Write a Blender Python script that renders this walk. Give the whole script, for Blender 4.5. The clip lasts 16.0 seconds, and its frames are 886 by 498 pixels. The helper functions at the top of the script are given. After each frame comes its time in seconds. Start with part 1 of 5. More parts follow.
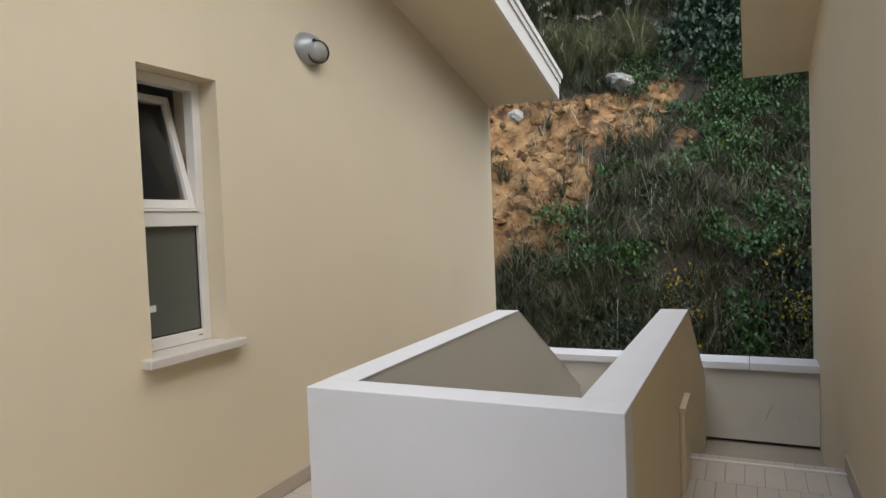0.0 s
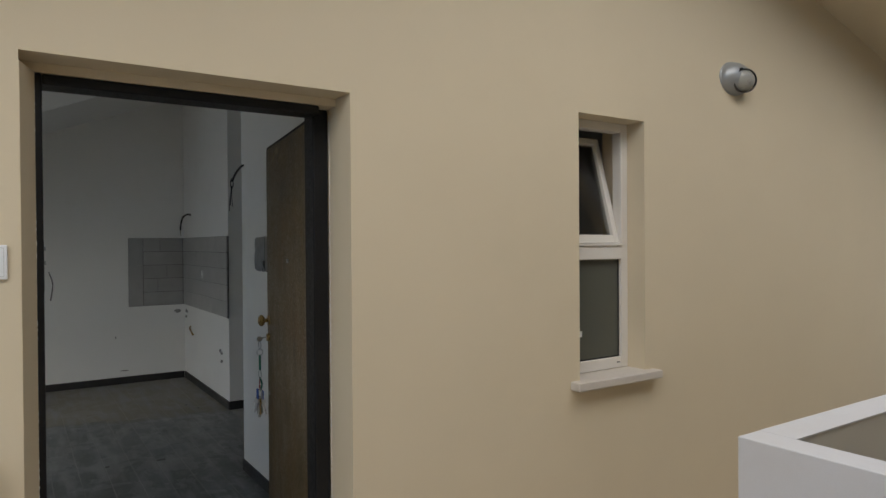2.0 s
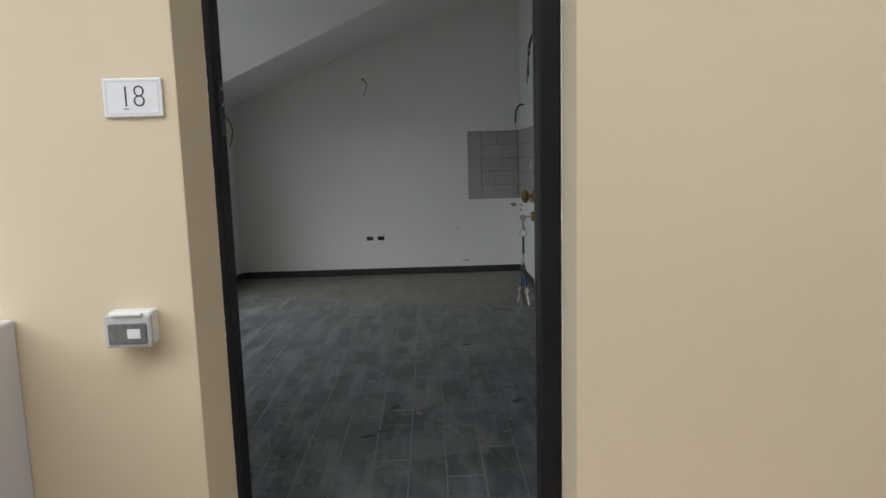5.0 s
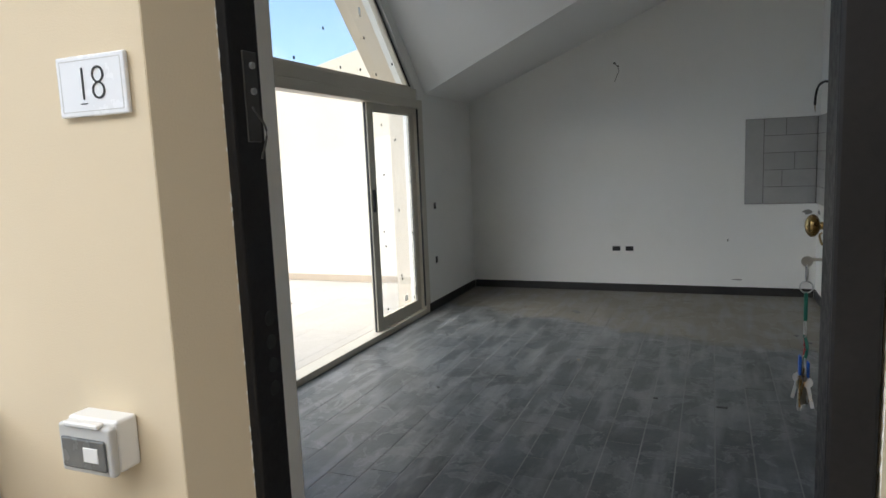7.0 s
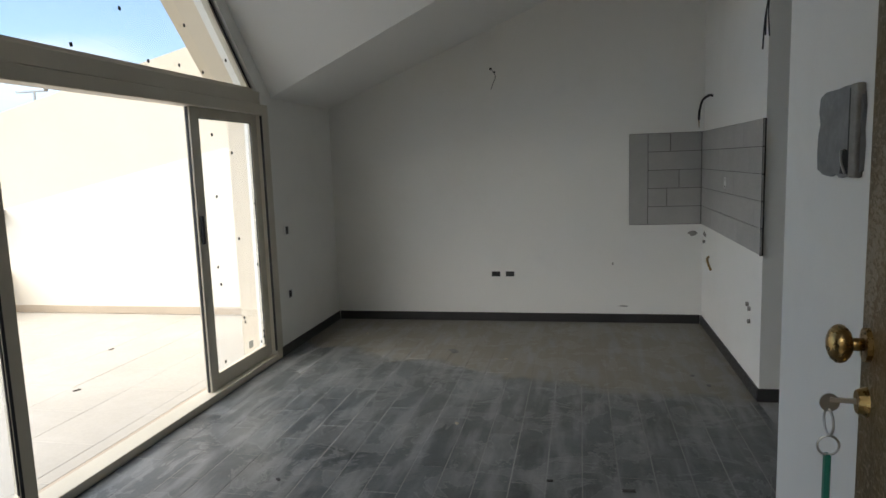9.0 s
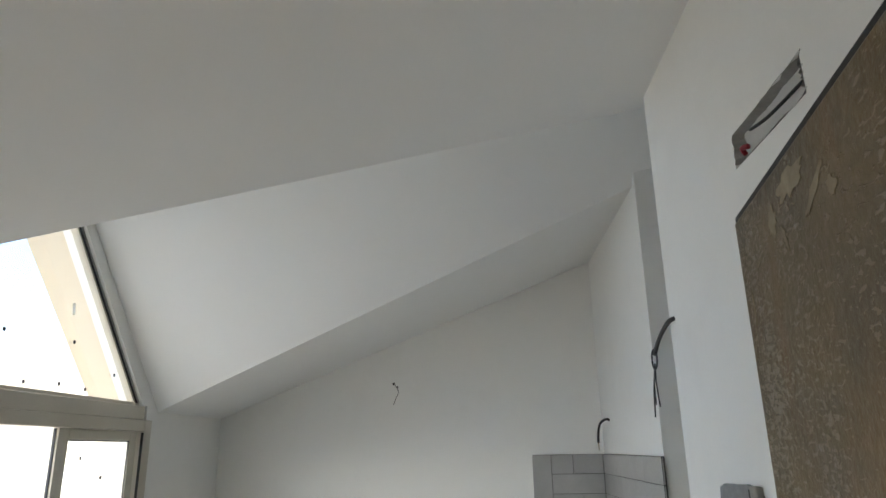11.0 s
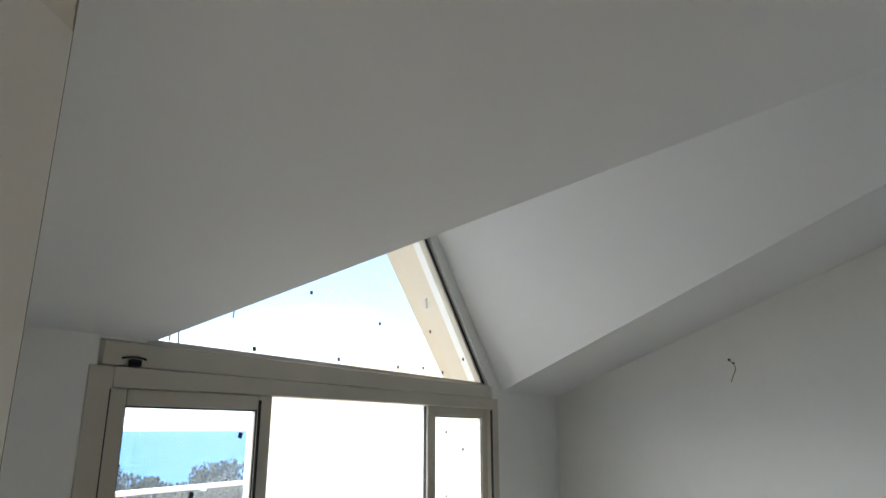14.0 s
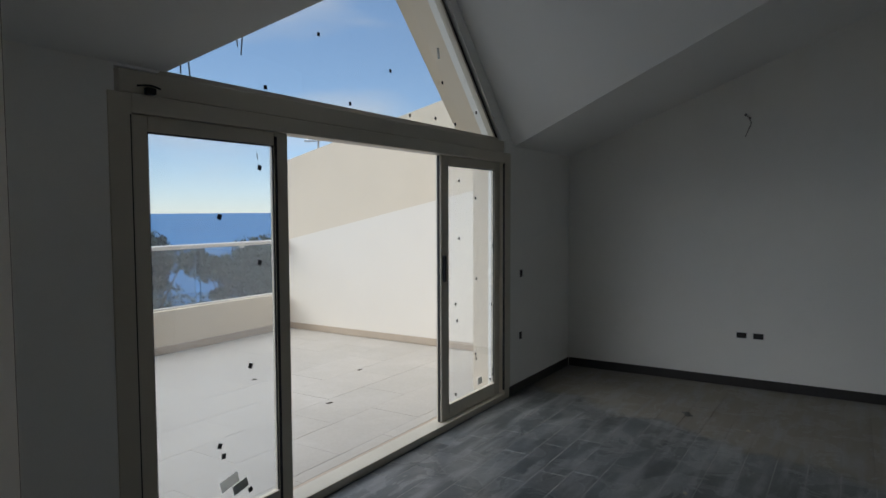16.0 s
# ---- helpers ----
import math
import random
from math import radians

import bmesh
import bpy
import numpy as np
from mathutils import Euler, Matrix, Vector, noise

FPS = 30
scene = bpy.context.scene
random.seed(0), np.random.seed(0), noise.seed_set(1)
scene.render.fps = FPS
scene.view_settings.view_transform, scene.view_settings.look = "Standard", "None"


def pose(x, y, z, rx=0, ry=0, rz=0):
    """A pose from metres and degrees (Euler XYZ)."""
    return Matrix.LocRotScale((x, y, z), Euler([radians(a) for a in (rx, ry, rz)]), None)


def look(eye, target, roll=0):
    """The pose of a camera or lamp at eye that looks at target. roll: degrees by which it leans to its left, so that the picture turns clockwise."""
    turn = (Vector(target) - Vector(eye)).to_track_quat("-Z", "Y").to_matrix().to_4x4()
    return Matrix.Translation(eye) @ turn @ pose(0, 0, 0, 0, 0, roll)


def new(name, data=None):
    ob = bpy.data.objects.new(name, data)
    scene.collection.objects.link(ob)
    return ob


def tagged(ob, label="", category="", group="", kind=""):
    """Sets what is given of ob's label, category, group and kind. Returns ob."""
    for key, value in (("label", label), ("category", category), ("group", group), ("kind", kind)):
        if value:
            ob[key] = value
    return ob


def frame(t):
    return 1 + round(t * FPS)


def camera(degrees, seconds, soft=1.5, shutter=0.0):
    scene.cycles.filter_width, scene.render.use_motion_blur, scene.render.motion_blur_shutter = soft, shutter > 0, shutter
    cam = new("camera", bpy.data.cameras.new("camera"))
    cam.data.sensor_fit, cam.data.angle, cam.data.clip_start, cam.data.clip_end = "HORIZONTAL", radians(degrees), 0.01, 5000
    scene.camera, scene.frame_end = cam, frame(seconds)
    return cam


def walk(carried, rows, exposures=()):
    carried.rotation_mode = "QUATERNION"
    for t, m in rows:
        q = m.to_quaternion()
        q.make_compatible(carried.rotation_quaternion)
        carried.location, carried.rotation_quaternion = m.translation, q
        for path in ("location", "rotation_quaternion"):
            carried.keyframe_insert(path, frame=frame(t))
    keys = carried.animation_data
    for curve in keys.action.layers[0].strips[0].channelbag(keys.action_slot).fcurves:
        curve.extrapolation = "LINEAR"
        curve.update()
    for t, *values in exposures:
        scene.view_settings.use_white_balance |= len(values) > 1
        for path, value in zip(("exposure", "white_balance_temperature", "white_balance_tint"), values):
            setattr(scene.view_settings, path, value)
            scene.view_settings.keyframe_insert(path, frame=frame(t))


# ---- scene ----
cam = camera(67.8, 16.0)
PATH = [
    (0, (0.352, 0.66, 1.467), (-0.492, 2.471, 1.384), -2.3),
    (0.5, (0.35, 0.622, 1.517), (-0.658, 2.35, 1.525), -2.9),
    (1, (0.309, 0.552, 1.569), (-0.914, 2.134, 1.639), -1.7),
    (1.5, (0.271, 0.469, 1.588), (-1.201, 1.82, 1.666), -0.4),
    (2, (0.256, 0.433, 1.583), (-1.415, 1.532, 1.566), -0.4),
    (2.5, (0.236, 0.501, 1.538), (-1.525, 1.433, 1.355), -0.4),
    (3, (0.214, 0.592, 1.444), (-1.659, 1.256, 1.217), -0.6),
    (3.5, (0.148, 0.719, 1.382), (-1.728, 1.343, 1.08), -0.8),
    (4, (-0.018, 0.872, 1.354), (-1.93, 1.368, 1.036), -0.6),
    (4.2, (-0.06, 0.916, 1.353), (-1.994, 1.317, 1.043), -1.4),
    (6.3, (-0.725, 1.315, 1.371), (-2.643, 0.853, 1.044), -0.9),
    (6.5, (-0.838, 1.306, 1.362), (-2.733, 0.766, 1.022), -1.9),
    (7, (-1.188, 1.286, 1.39), (-3.023, 0.532, 1.13), -2.4),
    (7.5, (-1.451, 1.256, 1.439), (-3.316, 0.568, 1.217), -1.2),
    (8, (-1.721, 1.125, 1.44), (-3.639, 0.604, 1.221), -2.5),
    (8.5, (-1.902, 1.125, 1.445), (-3.824, 0.631, 1.195), -2.2),
    (9, (-2.066, 1.142, 1.482), (-4.007, 0.737, 1.222), -2.0),
    (9.5, (-2.16, 1.12, 1.53), (-4.147, 0.944, 1.394), -2.9),
    (10, (-2.186, 1.114, 1.613), (-4.174, 1.03, 1.816), -1.4),
    (10.2, (-2.182, 1.116, 1.643), (-4.159, 1.037, 1.936), -1.4),
    (12.3, (-2.029, 1.187, 1.785), (-3.825, 0.978, 2.64), 0.8),
    (12.5, (-2.027, 1.182, 1.783), (-3.819, 0.937, 2.638), 0.7),
    (13, (-2.005, 1.09, 1.784), (-3.779, 0.633, 2.586), -0.5),
    (13.5, (-2.066, 1.016, 1.799), (-3.781, 0.272, 2.509), 0.1),
    (14, (-2.04, 1.047, 1.737), (-3.718, 0.094, 2.263), -0.0),
    (14.5, (-2.033, 1.072, 1.673), (-3.712, 0.039, 2.011), -0.9),
    (15, (-2.032, 1.104, 1.612), (-3.719, 0.043, 1.786), -0.8),
    (15.5, (-2.028, 1.134, 1.551), (-3.726, 0.078, 1.589), -0.5),
    (16, (-2.024, 1.171, 1.508), (-3.718, 0.114, 1.391), -0.2),
]


def exposure_rows():
    return [(0.0, 1.4, 6350, 10), (1.0, 1.2, 6500, 10), (2.0, 0.92, 6550, 10), (3.0, 1.18, 6550, 10), (4.2, 1.32, 6500, 10), (6.3, 1.75, 6000, 10), (7.5, 1.78, 6550, 10), (9.0, 1.72, 6650, 10),
            (9.5, 2.3, 6650, 10), (10.2, 2.7, 6600, 10), (12.5, 2.95, 6300, 10), (13.6, 2.8, 6250, 10), (14.0, 2.5, 6350, 10), (14.5, 2.06, 6350, 10), (15.2, 1.38, 6300, 10), (16.0, 0.68, 6100, 10)]


walk(cam, [(t, look(eye, target, roll)) for t, eye, target, roll in PATH], exposure_rows())

# ---- world and sun ----
SUN_EL, SUN_AZ = 57.0, -130.0          # degrees; azimuth from +y towards -x
world = bpy.data.worlds.new("world")
scene.world = world
world.use_nodes = True
wn = world.node_tree
sky = wn.nodes.new("ShaderNodeTexSky")
sky.sky_type = "NISHITA"
sky.sun_disc = False
sky.sun_elevation = radians(SUN_EL)
sky.sun_rotation = radians(-SUN_AZ)
sky.air_density, sky.dust_density, sky.ozone_density = 0.7, 0.0, 4.0
soft_sky, deep_sky = wn.nodes.new("ShaderNodeGamma"), wn.nodes.new("ShaderNodeHueSaturation")
soft_sky.inputs["Gamma"].default_value = 0.6
deep_sky.inputs["Saturation"].default_value = 1.18
wn.links.new(sky.outputs[0], soft_sky.inputs["Color"])
wn.links.new(soft_sky.outputs[0], deep_sky.inputs["Color"])
# thin drifting cloud
way, spread, cloud, cover, white = wn.nodes.new("ShaderNodeTexCoord"), wn.nodes.new("ShaderNodeMapping"), wn.nodes.new("ShaderNodeTexNoise"), wn.nodes.new("ShaderNodeMapRange"), wn.nodes.new("ShaderNodeMix")
spread.inputs["Scale"].default_value = (1.6, 1.6, 7.0)
cloud.inputs["Scale"].default_value, cloud.inputs["Detail"].default_value = 1.7, 5.0
cover.inputs["From Min"].default_value, cover.inputs["From Max"].default_value, cover.inputs["To Max"].default_value = 0.50, 0.72, 0.6
white.data_type = "RGBA"
white.inputs["B"].default_value = (2.6, 2.6, 2.55, 1.0)
wn.links.new(way.outputs["Generated"], spread.inputs["Vector"])
wn.links.new(spread.outputs[0], cloud.inputs["Vector"])
wn.links.new(cloud.outputs["Fac"], cover.inputs["Value"])
wn.links.new(cover.outputs["Result"], white.inputs["Factor"])
wn.links.new(deep_sky.outputs[0], white.inputs["A"])
wn.links.new(white.outputs["Result"], wn.nodes["Background"].inputs[0])
wn.nodes["Background"].inputs[1].default_value = 0.165
sun = new("sun", bpy.data.lights.new("sun", "SUN"))
sun.data.energy, sun.data.angle, sun.data.color = 2.25, radians(85.0), (1.0, 0.95, 0.87)
sd = Vector((-math.sin(radians(SUN_AZ)) * math.cos(radians(SUN_EL)), math.cos(radians(SUN_AZ)) * math.cos(radians(SUN_EL)), math.sin(radians(SUN_EL))))
sun.matrix_world = look(sd * 30, (0, 0, 0))


# ---- materials ----
def rgb(c):
    return (c[0], c[1], c[2], 1.0)


def material(name, color, rough=0.6, metal=0.0, var=0.12, big=0.6, small=30.0, bump=0.0, bump_scale=80.0, tint=None, stain=0.0, per_object=0.0, per_island=0.0, spec=0.5, coat=0.0):
    """A painted or mineral surface: a colour that drifts at two scales, a fine relief, stains in a second tint."""
    m = bpy.data.materials.new(name)
    m.use_nodes = True
    nt = m.node_tree
    N, L = nt.nodes, nt.links
    b = N["Principled BSDF"]
    b.inputs["Roughness"].default_value = rough
    b.inputs["Metallic"].default_value = metal
    b.inputs["Specular IOR Level"].default_value = spec
    b.inputs["Coat Weight"].default_value = coat
    co = N.new("ShaderNodeTexCoord").outputs["Object"]
    geo = N.new("ShaderNodeNewGeometry")
    co = geo.outputs["Position"]

    def noise_node(scale, detail=4.0, rough_n=0.55, offset=0.0):
        n = N.new("ShaderNodeTexNoise")
        n.inputs["Scale"].default_value, n.inputs["Detail"].default_value, n.inputs["Roughness"].default_value = scale, detail, rough_n
        if offset:
            mp = N.new("ShaderNodeMapping")
            mp.inputs["Location"].default_value = (offset, offset * 1.7, -offset)
            L.new(co, mp.inputs["Vector"])
            L.new(mp.outputs[0], n.inputs["Vector"])
        else:
            L.new(co, n.inputs["Vector"])
        return n

    def mix(fac, a, c, mode="MIX"):
        x = N.new("ShaderNodeMix")
        x.data_type, x.blend_type = "RGBA", mode
        for sock, v in ((x.inputs["Factor"], fac), (x.inputs["A"], a), (x.inputs["B"], c)):
            if isinstance(v, (int, float)):
                sock.default_value = v
            elif isinstance(v, tuple):
                sock.default_value = v
            else:
                L.new(v, sock)
        return x.outputs["Result"]

    def ramp(src, lo, hi, a=0.0, c=1.0):
        r = N.new("ShaderNodeMapRange")
        r.inputs["From Min"].default_value, r.inputs["From Max"].default_value = lo, hi
        r.inputs["To Min"].default_value, r.inputs["To Max"].default_value = a, c
        L.new(src, r.inputs["Value"])
        return r.outputs["Result"]

    lo = tuple(x * (1 - var) for x in color) + (1.0,)
    hi = tuple(min(1.0, x * (1 + var)) for x in color) + (1.0,)
    n1, n2 = noise_node(big), noise_node(small, 3.0, 0.6, 3.1)
    c1 = mix(ramp(n1.outputs["Fac"], 0.3, 0.7), lo, hi)
    c2 = mix(ramp(n2.outputs["Fac"], 0.35, 0.65, 0.0, 0.35), c1, rgb(tuple(x * (1 - 0.8 * var) for x in color)))
    if tint is not None:
        n3 = noise_node(big * 2.3, 6.0, 0.65, 7.7)
        c2 = mix(ramp(n3.outputs["Fac"], 0.5, 0.68, 0.0, stain), c2, rgb(tint))
    if per_object or per_island:
        src = N.new("ShaderNodeObjectInfo").outputs["Random"] if per_object else geo.outputs["Random Per Island"]
        k = per_object or per_island
        h = N.new("ShaderNodeHueSaturation")
        L.new(ramp(src, 0.0, 1.0, 1 - k, 1 + k), h.inputs["Value"])
        L.new(c2, h.inputs["Color"])
        c2 = h.outputs["Color"]
    L.new(c2, b.inputs["Base Color"])
    rr = ramp(n2.outputs["Fac"], 0.3, 0.7, max(0.02, rough - 0.08), min(1.0, rough + 0.08))
    L.new(rr, b.inputs["Roughness"])
    if bump:
        n4 = noise_node(bump_scale, 4.0, 0.6, 1.3)
        bn = N.new("ShaderNodeBump")
        bn.inputs["Strength"].default_value = bump
        bn.inputs["Distance"].default_value = 0.01
        L.new(n4.outputs["Fac"], bn.inputs["Height"])
        L.new(bn.outputs[0], b.inputs["Normal"])
    m["base"] = 1
    return m


def glass_material(name, color=(0.97, 0.985, 0.98), rough=0.0, dust=0.0):
    m = bpy.data.materials.new(name)
    m.use_nodes = True
    b = m.node_tree.nodes["Principled BSDF"]
    b.inputs["Base Color"].default_value = rgb(color)
    b.inputs["Roughness"].default_value = rough
    b.inputs["Transmission Weight"].default_value = 1.0
    b.inputs["IOR"].default_value = 1.45
    if dust:
        nt = m.node_tree
        film, mix = nt.nodes.new("ShaderNodeBsdfTranslucent"), nt.nodes.new("ShaderNodeMixShader")
        film.inputs["Color"].default_value = (0.80, 0.82, 0.84, 1)
        mix.inputs["Fac"].default_value = dust
        nt.links.new(b.outputs[0], mix.inputs[1])
        nt.links.new(film.outputs[0], mix.inputs[2])
        nt.links.new(mix.outputs[0], nt.nodes["Material Output"].inputs["Surface"])
    return m


CREAM = material("cream_render", (0.71, 0.605, 0.43), 0.9, var=0.05, big=0.5, small=220, bump=0.12, bump_scale=260, tint=(0.66, 0.56, 0.39), stain=0.3)
PALE = material("pale_render", (0.70, 0.615, 0.48), 0.9, var=0.05, big=0.5, small=220, bump=0.12, bump_scale=260, tint=(0.65, 0.57, 0.44), stain=0.3)
# PALE with the brighter light low on the terrace wall put into its colour
LIT_RENDER = material("lit_side_render", (0.76, 0.71, 0.62), 0.9, var=0.04, big=0.5, small=220, bump=0.12, bump_scale=260)
WHITE_RENDER = material("white_render", (0.68, 0.68, 0.70), 0.85, var=0.04, big=0.7, small=160, bump=0.1, bump_scale=200, tint=(0.62, 0.60, 0.58), stain=0.3)
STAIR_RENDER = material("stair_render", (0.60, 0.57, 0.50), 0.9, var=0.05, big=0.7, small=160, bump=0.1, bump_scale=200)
WHITE_WALL = material("white_paint", (0.84, 0.835, 0.80), 0.75, var=0.025, big=0.6, small=120, bump=0.05, bump_scale=180, tint=(0.74, 0.73, 0.69), stain=0.3)
CEIL_PAINT = material("ceiling_paint", (0.83, 0.83, 0.81), 0.8, var=0.02, big=0.4, small=120, bump=0.04, bump_scale=180)
def dusty(m, dust, edge, spread, rough):
    """Lay a film of building dust over a floor material, thick at the back of the room with a ragged front."""
    nt = m.node_tree
    N, L = nt.nodes, nt.links
    b = N["Principled BSDF"]
    geo = N.new("ShaderNodeNewGeometry")
    sep = N.new("ShaderNodeSeparateXYZ")
    L.new(geo.outputs["Position"], sep.inputs[0])
    n = N.new("ShaderNodeTexNoise")
    n.inputs["Scale"].default_value, n.inputs["Detail"].default_value, n.inputs["Roughness"].default_value = 1.9, 5.0, 0.55
    L.new(geo.outputs["Position"], n.inputs["Vector"])
    add = N.new("ShaderNodeMath")
    add.operation = "MULTIPLY_ADD"
    lean = N.new("ShaderNodeMath")
    lean.operation = "MULTIPLY_ADD"
    L.new(sep.outputs["Y"], lean.inputs[0])
    lean.inputs[1].default_value = -0.36
    L.new(sep.outputs["X"], lean.inputs[2])
    L.new(n.outputs["Fac"], add.inputs[0])
    add.inputs[1].default_value = -spread
    L.new(lean.outputs[0], add.inputs[2])
    r = N.new("ShaderNodeMapRange")
    r.inputs["From Min"].default_value, r.inputs["From Max"].default_value = edge - spread / 2 + 0.06, edge - spread / 2 - 0.10
    L.new(add.outputs[0], r.inputs["Value"])
    old = b.inputs["Base Color"].links[0].from_socket
    x = N.new("ShaderNodeMix")
    x.data_type = "RGBA"
    L.new(r.outputs["Result"], x.inputs["Factor"])
    L.new(old, x.inputs["A"])
    x.inputs["B"].default_value = rgb(dust)
    # thin streaks wiped across the planks
    w = N.new("ShaderNodeTexNoise")
    mp = N.new("ShaderNodeMapping")
    mp.inputs["Scale"].default_value = (1.3, 7.0, 1.0)
    mp.inputs["Rotation"].default_value = (0, 0, 0.35)
    L.new(geo.outputs["Position"], mp.inputs["Vector"])
    L.new(mp.outputs[0], w.inputs["Vector"])
    w.inputs["Scale"].default_value, w.inputs["Detail"].default_value = 1.6, 6.0
    r2 = N.new("ShaderNodeMapRange")
    r2.inputs["From Min"].default_value, r2.inputs["From Max"].default_value, r2.inputs["To Max"].default_value = 0.48, 0.66, 0.6
    L.new(w.outputs["Fac"], r2.inputs["Value"])
    y = N.new("ShaderNodeMix")
    y.data_type = "RGBA"
    L.new(r2.outputs["Result"], y.inputs["Factor"])
    L.new(x.outputs["Result"], y.inputs["A"])
    y.inputs["B"].default_value = (0.21, 0.22, 0.225, 1)
    L.new(y.outputs["Result"], b.inputs["Base Color"])
    # dried puddles with pale rims
    pn = N.new("ShaderNodeTexNoise")
    pn.inputs["Scale"].default_value, pn.inputs["Detail"].default_value, pn.inputs["Roughness"].default_value = 3.3, 8.0, 0.62
    pn.inputs["Distortion"].default_value = 0.6
    L.new(geo.outputs["Position"], pn.inputs["Vector"])
    pool = N.new("ShaderNodeValToRGB")
    pool.color_ramp.elements[0].color, pool.color_ramp.elements[0].position = (0, 0, 0, 1), 0.515
    pool.color_ramp.elements[1].color, pool.color_ramp.elements[1].position = (0.30, 0.30, 0.30, 1), 0.66
    rim = pool.color_ramp.elements.new(0.53)
    rim.color = (0.48, 0.48, 0.48, 1)
    inner = pool.color_ramp.elements.new(0.55)
    inner.color = (0.17, 0.17, 0.17, 1)
    L.new(pn.outputs["Fac"], pool.inputs["Fac"])
    pz = N.new("ShaderNodeMix")
    pz.data_type = "RGBA"
    L.new(pool.outputs["Color"], pz.inputs["Factor"])
    L.new(y.outputs["Result"], pz.inputs["A"])
    pz.inputs["B"].default_value = (0.255, 0.265, 0.265, 1)
    L.new(pz.outputs["Result"], b.inputs["Base Color"])
    r3 = N.new("ShaderNodeMapRange")
    r3.inputs["To Min"].default_value, r3.inputs["To Max"].default_value = rough, 0.85
    L.new(r.outputs["Result"], r3.inputs["Value"])
    L.new(r3.outputs["Result"], b.inputs["Roughness"])
    return m


PLANK = dusty(material("slate_plank", (0.068, 0.078, 0.084), 0.36, var=0.4, big=3.0, small=26, bump=0.12, bump_scale=60, tint=(0.15, 0.152, 0.15), stain=0.5, per_object=0.2), (0.185, 0.172, 0.145), -6.72, 1.2, 0.36)
GROUT = dusty(material("dusty_grout", (0.25, 0.25, 0.245), 0.9, var=0.3, big=2.0, small=60), (0.185, 0.172, 0.145), -6.72, 1.2, 0.9)
SKIRT = material("dark_skirting", (0.035, 0.034, 0.034), 0.45, var=0.2, big=4, small=60)
OUT_TILE = material("beige_floor_tile", (0.50, 0.44, 0.37), 0.55, var=0.08, big=2, small=50, bump=0.06, bump_scale=120, per_object=0.05)
OUT_GROUT = material("beige_grout", (0.34, 0.30, 0.25), 0.9, var=0.1)
OUT_SKIRT = material("beige_skirting", (0.46, 0.38, 0.29), 0.6, var=0.1, big=2, small=60)
TERR_TILE = material("terrace_tile", (0.42, 0.39, 0.34), 0.6, var=0.06, big=1.2, small=50, bump=0.05, bump_scale=120, tint=(0.48, 0.455, 0.41), stain=0.4, per_object=0.04)
ALU = material("beige_aluminium", (0.56, 0.52, 0.43), 0.45, metal=0.0, var=0.05, big=2, small=90)
WHITE_ALU = material("white_aluminium", (0.74, 0.70, 0.64), 0.4, var=0.04, big=2, small=90)
RUBBER = material("black_rubber", (0.015, 0.015, 0.016), 0.6, var=0.2)
BLACK = material("black_lacquer", (0.012, 0.012, 0.013), 0.5, spec=0.25, var=0.25, big=4, small=70, bump=0.05)
